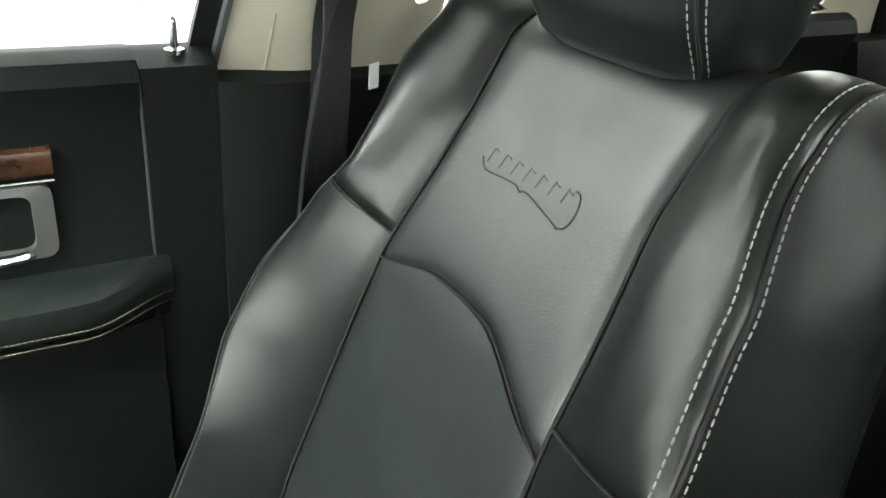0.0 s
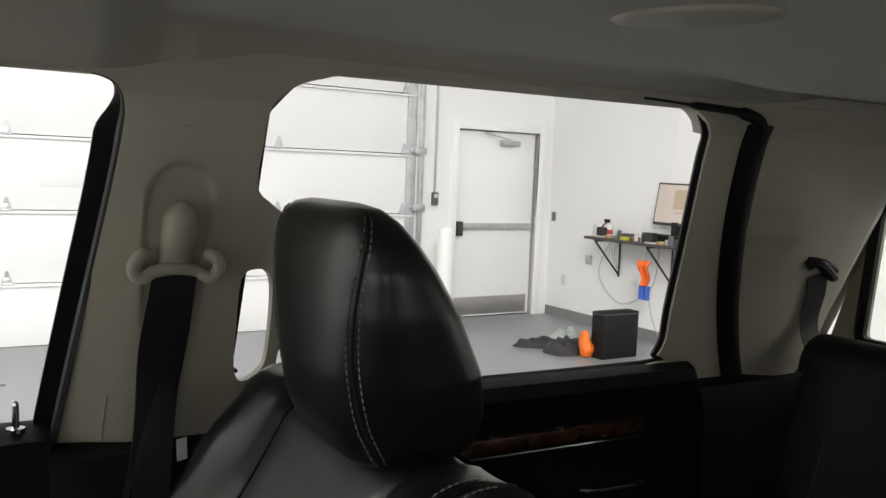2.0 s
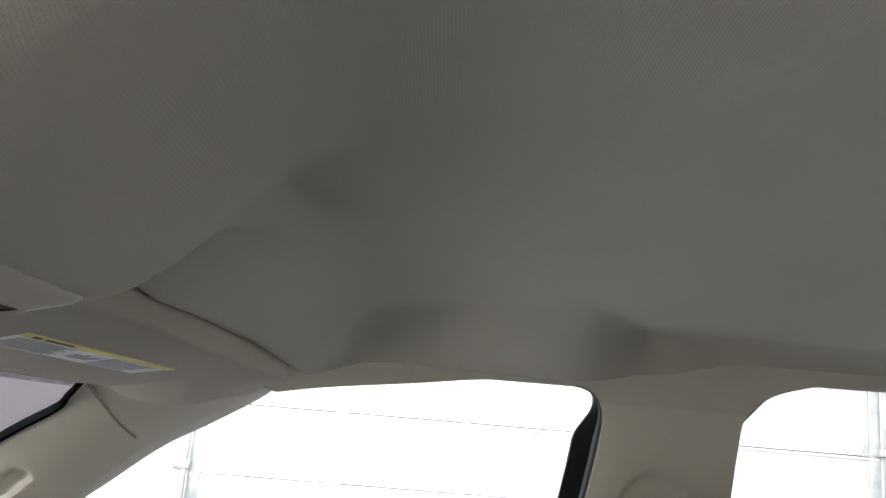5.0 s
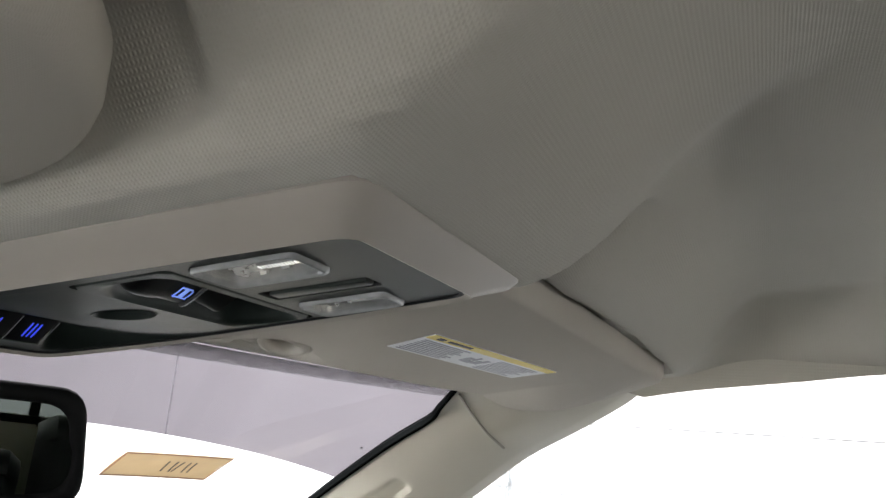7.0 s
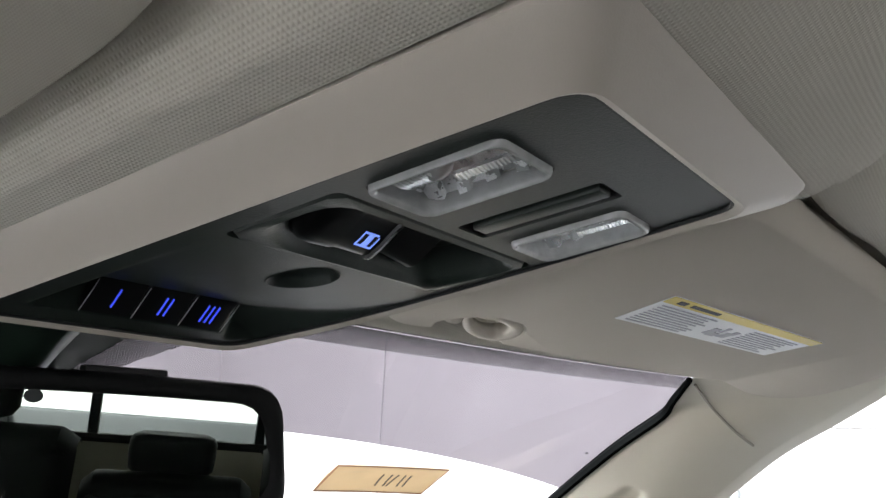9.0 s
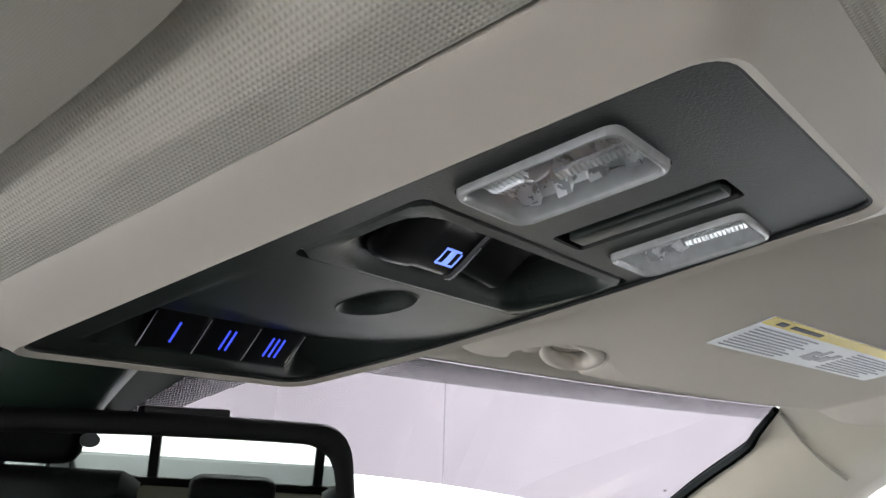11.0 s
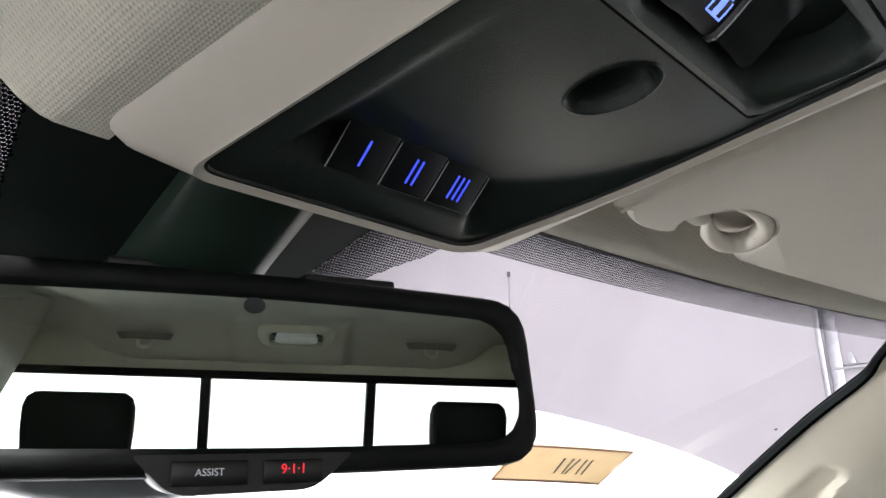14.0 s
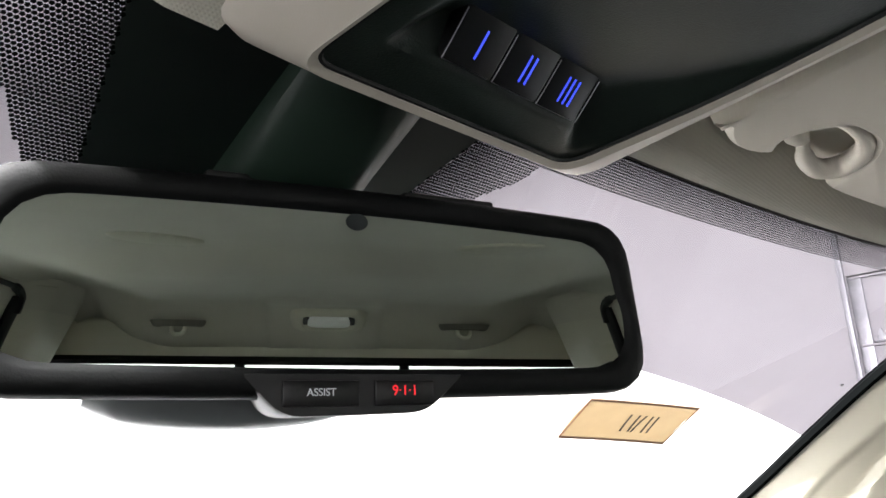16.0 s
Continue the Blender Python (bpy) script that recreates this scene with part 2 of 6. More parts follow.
def thicken(bm, offset):
    """Give a sheet thickness: every vertex gets a twin at offset(co)."""
    bmesh.ops.recalc_face_normals(bm, faces=bm.faces)
    faces, edges = bm.faces[:], [e for e in bm.edges if e.is_boundary]
    twin = {v: bm.verts.new(offset(v.co)) for v in bm.verts[:]}
    for f in faces:
        bm.faces.new([twin[v] for v in reversed(f.verts)])
    for e in edges:
        a, b = e.verts
        bm.faces.new((a, b, twin[b], twin[a]))
    return bm


def bend(bm, fn):
    for v in bm.verts:
        v.co = fn(v.co)
    return bm


def smoothstep(a, b, x):
    t = min(max((x - a) / (b - a), 0), 1)
    return t * t * (3 - 2 * t)


def steps(a, b, n):
    return [a + (b - a) * i / n for i in range(n + 1)]


# ---- garage ----
# The long garage wall runs a little askew to the truck.
WALL_X, WALL_SLOPE = 7.617, -0.0515


GARAGE = Matrix.Translation((WALL_X, 0, 0)) @ Matrix.Rotation(math.atan(-WALL_SLOPE), 4, "Z")
# In garage terms: x outwards through the long wall, y along it.


def garage_box(x0, x1, y0, y1, z0, z1, bevel=0.0, bm=None):
    own = block(x0, x1, y0, y1, z0, z1, bevel)
    place(own, GARAGE)
    return merge(bm, own)


CEIL = 5.6
solo("floor", garage_box(-14, 0.3, -5.9, 9.0, -0.2, 0), EPOXY, "grey sealed concrete garage floor", "floor", "structure")
solo("ceiling", garage_box(-14, 0.3, -5.9, 9.0, CEIL, CEIL + 0.2), WALLPAINT, "white painted garage ceiling", "ceiling", "structure")
# the opening in this unseen wall is made up, to hold a fill lamp
west = None
for y0, y1, z0, z1 in ((-5.9, -2.1, 0, CEIL), (4.1, 9.0, 0, CEIL), (-2.1, 4.1, 3.05, CEIL)):
    west = garage_box(-14.2, -14, y0, y1, z0, z1, 0, west)
solo("wall_west", west, WALLPAINT, "white painted garage wall", "wall", "structure")
solo("wall_north", garage_box(-14, 0.3, 9.0, 9.2, 0, CEIL), WALLPAINT, "white painted garage wall", "wall", "structure")
# opening at the left end added for the rear fill lamp
south = None
for x0, x1, z0, z1 in ((-14, -13.8, 0, CEIL), (-10.2, 0.3, 0, CEIL), (-13.8, -10.2, 3.05, CEIL)):
    south = garage_box(x0, x1, -5.83, -5.63, z0, z1, 0, south)
solo("wall_south", south, WALLPAINT, "white painted garage wall", "wall", "structure")
DY0, DY1, DTOP = -3.80, 2.60, 3.05
PY0, PY1, PTOP = -5.42, -4.31, 2.13
wall_bm = None
for box in ((DY1, 9.0, 0, CEIL), (DY0, DY1, DTOP, CEIL), (PY1, DY0, 0, CEIL), (PY0, PY1, PTOP, CEIL), (-5.63, PY0, 0, CEIL)):
    wall_bm = garage_box(0.0, 0.25, box[0], box[1], box[2], box[3], 0, wall_bm)
solo("wall_east", wall_bm, WALLPAINT, "white painted garage wall beside the big door", "wall", "structure", smooth=False)
solo("baseboard", garage_box(-0.012, -0.001, -4.2, -3.95, 0, 0.11), BASEGREY, "dark grey rubber baseboard", "baseboard", "structure")
solo("baseboard", garage_box(-6.0, -0.014, -5.628, -5.616, 0, 0.11), BASEGREY, "dark grey rubber baseboard", "baseboard", "structure")


def overhead_door():
    door = thing("garage_door", "white sectional overhead garage door with steel hinges", "garage door", at=GARAGE @ Vector((0, -0.6, 0)))
    inv = Matrix.Translation(-(GARAGE @ Vector((0, -0.6, 0))))

    def own(name, bm, mat, label=""):
        place(bm, inv)
        return part(name, bm, mat, door, label)

    rows = [0.0, 0.55, 1.18, 1.82, 2.46, 3.05]
    for z0, z1 in zip(rows, rows[1:]):
        own("panel", garage_box(0.05, 0.10, DY0, DY1, z0 + 0.004, z1 - 0.004, 0.006), DOORPAINT)
        own("ledge", garage_box(0.018, 0.052, DY0 + 0.02, DY1 - 0.02, z1 - 0.03, z1 - 0.012, 0.003), DOORPAINT)
    for y in (-3.66, -2.26, -1.06, 0.125, 1.27, 2.42):
        for z in rows[1:-1]:
            b = garage_box(0.036, 0.052, y - 0.035, y + 0.035, z - 0.03, z + 0.055, 0.004)
            b = merge(b, place(tube([(-0.0, y - 0.045, z), (0.0, y + 0.045, z)], 0.012, 8), GARAGE @ Matrix.Translation((0.04, 0, 0))))
            own("hinge", b, STEEL)
            own("hinge_arm", place(loft([[(0, y - 0.03, z + 0.03), (0, y + 0.03, z + 0.03), (0.012, y + 0.03, z + 0.03), (0.012, y - 0.03, z + 0.03)],
                                         [(0, y - 0.01, z + 0.11), (0, y + 0.01, z + 0.11), (0.012, y + 0.01, z + 0.11), (0.012, y - 0.01, z + 0.11)]]),
                                  GARAGE @ Matrix.Translation((0.038, 0, 0))), STEEL)
    for y in (DY0 + 0.05, DY1 - 0.05):
        own("end_stile", garage_box(0.03, 0.051, y - 0.06, y + 0.06, 0.01, 3.03, 0.003), STEEL)
    frame_bm = garage_box(0.040, 0.052, -0.47, -0.14, 1.39, 1.70, 0.004)
    own("pull_plate", frame_bm, DOORPAINT, "white square lift plate")
    for y in (DY0 - 0.03, DY1 + 0.03):
        own("track", garage_box(-0.05, 0.03, y - 0.025, y + 0.025, 0.05, 3.6, 0.006), STEEL, "galvanised steel door track")
    for y, z in ((DY0 - 0.03, 1.25), (DY0 - 0.03, 1.86), (DY1 + 0.03, 1.25), (DY1 + 0.03, 1.86)):
        own("roller_bracket", garage_box(-0.065, 0.045, y - 0.05, y + 0.09, z - 0.035, z + 0.035, 0.004), STEEL)
    return door


overhead_door()


def passage_door():
    door = thing("door_1", "white steel exit door with push bar and kick plate", "door", at=GARAGE @ Vector((0, -4.81, 0)), kind="structure")
    inv = Matrix.Translation(-(GARAGE @ Vector((0, -4.81, 0))))

    def own(name, bm, mat, label="", parent=None):
        place(bm, inv)
        return part(name, bm, mat, parent or door, label)

    own("slab", garage_box(0.06, 0.105, PY0 + 0.012, PY1 - 0.012, 0.012, PTOP - 0.01, 0.003), DOORPAINT)
    fr = None
    for a, b, z0, z1 in ((PY0 - 0.09, PY0, 0, PTOP + 0.09), (PY1, PY1 + 0.09, 0, PTOP + 0.09), (PY0, PY1, PTOP, PTOP + 0.09)):
        fr = garage_box(-0.02, 0.09, a, b, z0, z1, 0.004, fr)
    own("door_frame", fr, DOORPAINT)
    own("push_bar", garage_box(0.0, 0.058, PY0 + 0.05, PY1 - 0.06, 1.015, 1.08, 0.008), STEEL, "grey crash bar")
    own("latch_case", garage_box(-0.012, 0.058, PY1 - 0.10, PY1 - 0.03, 0.94, 1.10, 0.006), surface("latch_black", (0.03, 0.03, 0.03), 0.4))
    own("kick_plate", garage_box(0.055, 0.0605, PY0 + 0.05, PY1 - 0.05, 0.03, 0.235, 0.001), KICK, "dull metal kick plate")
    own("door_closer", garage_box(0.0, 0.058, -5.16, -4.90, 1.97, 2.03, 0.008), STEEL)
    arm = tube([GARAGE @ Vector((0.02, -5.03, 2.04)), GARAGE @ Vector((-0.06, -4.83, 2.06)), GARAGE @ Vector((0.03, -4.67, 2.10))], 0.009, 6)
    own("closer_arm", arm, STEEL, "", door)
    own("hinge", garage_box(0.04, 0.06, PY0, PY0 + 0.02, 1.7, 1.8, 0.002), STEEL)
    return door


passage_door()
solo("exit_bollard", place(loft([[(math.cos(a) * r, math.sin(a) * r, z) for a in steps(0, 6.0214, 23)] for r, z in
     ((0.085, 0), (0.085, 1.02), (0.08, 1.05), (0.06, 1.075), (0.02, 1.085))]), GARAGE @ Matrix.Translation((-0.55, -3.86, 0))), WALLPAINT,
     "white painted steel bollard by the door track", "bollard")
ctrl = thing("door_opener_button", "small dark wall push button with cable conduit", "wall switch", at=GARAGE @ Vector((-0.02, -4.02, 1.35)))
inv_c = Matrix.Translation(-(GARAGE @ Vector((-0.02, -4.02, 1.35))))
part("case", place(garage_box(-0.045, -0.001, -4.055, -3.985, 1.28, 1.42, 0.006), inv_c), surface("switch_grey", (0.10, 0.10, 0.10), 0.5), ctrl)
part("button", place(garage_box(-0.054, -0.044, -4.04, -4.0, 1.36, 1.40, 0.003), inv_c), surface("button_pale", (0.6, 0.6, 0.58), 0.5), ctrl)
part("conduit", place(garage_box(-0.025, -0.001, -4.03, -4.01, 1.42, 3.4, 0.004), inv_c), STEEL, ctrl)
solo("light_switch", garage_box(-0.12, -0.06, -5.627, -5.612, 1.12, 1.225, 0.003), surface("plate_grey", (0.16, 0.16, 0.16), 0.4), "dark grey light switch on the wall", "light switch")
solo("wall_outlet", garage_box(-0.80, -0.72, -5.627, -5.600, 0.68, 0.78, 0.003), surface("outlet_grey", (0.42, 0.42, 0.40), 0.4), "grey wall outlet box with a plugged cable", "wall outlet")
solo("wall_outlet", garage_box(-0.36, -0.29, -5.627, -5.615, 0.39, 0.505, 0.003), surface("outlet_white", (0.66, 0.66, 0.64), 0.4), "off-white wall outlet plate", "wall outlet")

# wall desk and what stands on it; the corner of the garage lies at garage x 0, y -5.63
BENCH = GARAGE @ Matrix.Translation((0, -5.63, 0))


def bench_box(x0, x1, y0, y1, z0, z1, bevel=0.0, origin=None):
    bm = place(block(x0, x1, y0, y1, z0, z1, bevel), BENCH)
    return place(bm, Matrix.Translation(-(BENCH @ Vector(origin)))) if origin else bm


o = (-1.5, 0.25, 1.0)
desk = thing("wall_desk", "dark wall-mounted shelf desk on steel brackets", "shelf", at=BENCH @ Vector(o))
part("top", bench_box(-3.0, -1.10, 0.01, 0.40, 1.0, 1.03, 0.004, o), surface("dark_laminate", (0.06, 0.05, 0.045), 0.5), desk)
for bx in (-1.25, -2.0, -2.75):
    b = tube([BENCH @ Vector((bx, 0.02, 0.62)), BENCH @ Vector((bx, 0.37, 0.985))], 0.011, 6)
    b = tube([BENCH @ Vector((bx, 0.02, 0.6)), BENCH @ Vector((bx, 0.02, 0.99))], 0.011, 6, b)
    b = tube([BENCH @ Vector((bx, 0.02, 0.988)), BENCH @ Vector((bx, 0.38, 0.988))], 0.011, 6, b)
    part("bracket", place(b, Matrix.Translation(-(BENCH @ Vector(o)))), surface("bracket_black", (0.03, 0.03, 0.03), 0.5), desk)
o = (-2.09, 0.16, 1.031)
mon = thing("monitor", "thin black computer monitor with a pale screen picture", "monitor", at=BENCH @ Vector(o))
leaning = []
leaning.append(part("housing", bench_box(-2.50, -1.80, 0.115, 0.145, 1.205, 1.625, 0.006, o), surface("brown_black_plastic", (0.035, 0.026, 0.022), 0.45), mon))
leaning.append(part("screen", bench_box(-2.482, -1.818, 0.1455, 0.1475, 1.232, 1.608, 0, o), glow("screen_pale", (0.52, 0.46, 0.41), 0.30), mon, "pale pinkish-grey lit screen"))
leaning.append(part("picture", bench_box(-2.24, -2.04, 0.1479, 0.1489, 1.37, 1.56, 0, o), glow("screen_patch", (0.42, 0.33, 0.24), 0.30), mon))
for dx, dz, w in ((-2.20, 1.33, 0.14), (-2.36, 1.58, 0.10)):
    leaning.append(part("screen_line", bench_box(dx, dx + w, 0.1479, 0.1489, dz, dz + 0.012, 0, o), glow("screen_line", (0.38, 0.32, 0.27), 0.35), mon))
part("stand_box", bench_box(-2.42, -1.78, 0.05, 0.20, 1.0312, 1.11, 0.01, o), RUBBER, mon, "black box under the screen")
for ob in leaning:
    ob.rotation_euler.x = 0.14
part("neck", bench_box(-2.15, -2.05, 0.08, 0.12, 1.03, 1.24, 0.006, o), RUBBER, mon)
part("foot", bench_box(-2.25, -1.93, 0.04, 0.24, 1.0312, 1.046, 0.004, o), RUBBER, mon)
KINDS = (("spray_bottle", (0.55, 0.55, 0.53), 0.045, 0.13, 10), ("battery_charger", (0.02, 0.02, 0.022), 0.15, 0.10, 4), ("paper_stack", (0.55, 0.52, 0.45), 0.20, 0.012, 4), ("marker", (0.42, 0.40, 0.04), 0.035, 0.025, 8),
         ("tape_roll", (0.35, 0.24, 0.10), 0.07, 0.03, 12), ("small_box", (0.45, 0.45, 0.46), 0.07, 0.05, 4), ("marker_cup", (0.10, 0.10, 0.11), 0.05, 0.09, 10), ("tool_pouch", (0.03, 0.03, 0.035), 0.14, 0.06, 4),
         ("glove", (0.40, 0.38, 0.05), 0.09, 0.035, 6), ("cardboard_box", (0.28, 0.18, 0.09), 0.13, 0.035, 4), ("bottle", (0.5, 0.5, 0.5), 0.04, 0.10, 10), ("cloth_rag", (0.30, 0.06, 0.06), 0.07, 0.03, 7))
rng = random.Random(4)
for k in range(22):
    nm, col, wide, high, sides = KINDS[k % len(KINDS)]
    x, y = -1.17 - k * 0.062, (0.26 if k % 2 else 0.33) + rng.uniform(-0.03, 0.03)
    if 1.90 < -x < 2.28 and y < 0.30:
        y = 0.32
    prof = ((0.97, 0), (1, 0.08), (1, 0.70), (0.8, 0.82), (0.35, 0.86), (0.33, 1.0)) if "bottle" in nm else ((0.95, 0), (1, 0.1), (0.98, 0.85), (0.86, 1.0))
    bm = place(loft([[(math.cos(a + 0.7854) * wide * 0.6 * q, math.sin(a + 0.7854) * wide * 0.45 * q, z * high) for a in steps(0, 6.28318 * (sides - 1) / sides, sides - 1)] for q, z in prof]),
               BENCH @ Matrix.Translation((x, y, 1.0302)) @ Matrix.Rotation(rng.uniform(-0.5, 0.5), 4, "Z"))
    solo(nm, bm, surface(nm + "_colour", col, 0.55), "small " + nm.replace("_", " ") + " lying among clutter on the wall desk", nm.replace("_", " "), group="clutter on the wall desk")
jug = thing("spray_jug", "white plastic jug with red cap and black trigger on the desk", "bottle", at=BENCH @ Vector((-1.27, 0.22, 1.0302)))
jm = BENCH.to_3x3().to_4x4()
part("body", place(loft([[(r * math.cos(a), 0.75 * r * math.sin(a), z) for a in steps(0, 5.98, 19)] for r, z in ((0.050, 0), (0.056, 0.01), (0.056, 0.09), (0.045, 0.12), (0.018, 0.135), (0.016, 0.15))]), jm), surface("jug_white", (0.62, 0.60, 0.58), 0.4), jug)
part("band", place(loft([[(r * math.cos(a), 0.75 * r * math.sin(a), z) for a in steps(0, 5.98, 19)] for r, z in ((0.0575, 0.03), (0.0575, 0.08))], False), jm), surface("jug_red", (0.40, 0.05, 0.04), 0.5), jug, "dull red label band")
part("trigger", place(block(-0.016, 0.055, -0.014, 0.014, 0.150, 0.185, 0.005), jm), RUBBER, jug, "black trigger head")
desklamp = tube(spline([BENCH @ Vector(p) for p in ((-1.30, 0.2, 1.035), (-1.30, 0.2, 1.12), (-1.26, 0.22, 1.18), (-1.20, 0.24, 1.13), (-1.22, 0.25, 1.07))]), 0.010, 8)
solo("cable_coil", desklamp, surface("reddish_hose", (0.22, 0.06, 0.05), 0.5), "dark red cable loop standing on the desk end", "cable")
for pts in (((-1.5, 0.39, 1.0), (-1.54, 0.36, 0.8), (-1.42, 0.2, 0.72), (-1.28, 0.12, 0.9), (-1.4, 0.06, 1.0)), ((-1.15, 0.05, 1.0), (-0.95, 0.03, 0.6), (-1.3, 0.03, 0.32), (-1.75, 0.03, 0.55), (-1.85, 0.05, 1.0)),
            ((-1.92, 0.3, 1.0), (-1.88, 0.22, 0.62), (-1.94, 0.2, 0.3), (-1.98, 0.1, 0.05))):
    solo("cable", tube(spline([BENCH @ Vector(p) for p in pts]), 0.004, 6), surface("cable_grey", (0.34, 0.34, 0.34), 0.5), "loose grey cable hanging under the wall desk", "cable")
vest = grid(lambda a, b: BENCH @ Vector((-2.01 + (a - 0.5) * (0.15 - 0.05 * b), 0.385 + 0.03 * math.sin(a * 9 + b * 3) + 0.02 * math.sin(b * 7), 0.86 - b * 0.24)), 10, 8)
vest = thicken(vest, lambda c: c + BENCH.to_3x3() @ Vector((0, 0.02, 0)))
bag = solo("orange_cloth", vest, surface("orange_cloth_dye", (0.75, 0.13, 0.02), 0.8, grain=0.3, grain_scale=200), "bright orange cloth hanging from the desk edge", "cloth")
low = grid(lambda a, b: BENCH @ Vector((-2.02 + (a - 0.5) * 0.11, 0.375 + 0.02 * math.sin(a * 8), 0.62 - b * 0.14)), 8, 6)
solo("blue_pouch", thicken(low, lambda c: c + BENCH.to_3x3() @ Vector((0, 0.025, 0))), surface("blue_cloth_dye", (0.04, 0.12, 0.45), 0.8), "blue pouch hanging under the orange cloth", "pouch")

case = thing("black_case", "black equipment case standing on the garage floor", "equipment case", at=GARAGE @ Vector((-2.20, -4.72, 0)))
inv_k = Matrix.Translation(-(GARAGE @ Vector((-2.20, -4.72, 0))))
part("shell", place(garage_box(-2.28, -2.12, -4.93, -4.50, 0, 0.43, 0.010), inv_k), RUBBER, case)
part("rim", place(garage_box(-2.283, -2.117, -4.933, -4.497, 0.405, 0.415, 0.002), inv_k), GREY_RUBBER, case)
def lump(a, b):
    r = math.sin(min(0.05 + b * 2.6, 2.65)) * (1 + 0.45 * noise.noise(Vector((math.cos(a * 6.283) * 1.5, math.sin(a * 6.283) * 1.5, b * 4))))
    return GARAGE @ Vector((-2.12 + 0.06 * r * math.cos(a * 6.283), -4.455 + 0.062 * r * math.sin(a * 6.283) + 0.03 * (1 + math.cos(0.05 + b * 3.09)) * 0.5, 0.004 + 0.125 * (1 + math.cos(0.05 + b * 3.09))))


wrap = grid(lump, 20, 12, closed_u=True)
solo("orange_bag", wrap, surface("orange_bag_dye", (0.8, 0.16, 0.02), 0.6), "crumpled orange bag leaning on the black case", "bag")
for k, (gx, gy, sx, sy, h, yaw) in enumerate(((-1.86, -4.44, 0.19, 0.27, 0.13, 0.25), (-1.55, -4.36, 0.15, 0.27, 0.09, -0.3), (-1.50, -4.72, 0.15, 0.24, 0.15, 0.2))):
    def heap(a, b, sx=sx, sy=sy, h=h, k=k):
        r = b ** 0.8
        n = noise.noise(Vector((a * 6, b * 4, k * 7.3)))
        return Vector((sx * r * math.cos(a * 6.283) * (1 + 0.15 * n), sy * r * math.sin(a * 6.283) * (1 + 0.15 * n), h * (1 - r ** 6) * (0.8 + 0.55 * n) * (0.85 + 0.15 * math.cos(3 * r))))
    hb = place(grid(heap, 22, 9, closed_u=True), GARAGE @ Matrix.Translation((gx, gy, 0.003)) @ Matrix.Rotation(yaw, 4, "Z"))
    col = (0.02, 0.02, 0.022) if k < 2 else (0.3, 0.33, 0.32)
    solo("folded_jacket" if k < 2 else "plastic_wrap", hb, surface("heap_cloth" if k < 2 else "heap_plastic", col, 0.6), "dark cloth heap lying on the garage floor" if k < 2 else "pale plastic wrap lying on the garage floor", "cloth" if k < 2 else "wrapping")

# ---- truck cab ----
truck = thing("pickup_truck", "pickup truck cab with beige headliner and pillar trim", "pickup truck", at=(0, 0, 0))


def header_y(x):
    return 0.712 - 0.2 * x * x


def side_x(z):
    return 0.65 + 0.46 * (1.70 - z)


def console_z(y):
    return 1.6875 - 0.137 * (y - 0.471)


def drop_x(y):
    """Where the flat middle of the roof ends and its side begins to fall, along the cab."""
    ahead = 0.43 + 0.115 * smoothstep(0.13, 0.40, y)
    return ahead + (0.572 - ahead) * smoothstep(0.155, 0.060, y)


def pod_x(y):
    """Half width of the pod on the passenger's side: a crease that sweeps outwards as it climbs to the roof."""
    return piecewise(((0.375, 0.172), (0.386, 0.158), (0.400, 0.138), (0.414, 0.114), (0.432, 0.100), (0.4555, 0.0905), (0.47, 0.089)), y)


def piecewise(table, x):
    for (a, p), (b, q) in zip(table, table[1:]):
        if x <= b:
            t = min(max((x - a) / (b - a), 0), 1)
            t = t * t * (3 - 2 * t) * 0.5 + t * 0.5
            return p + (q - p) * t
    return table[-1][1]


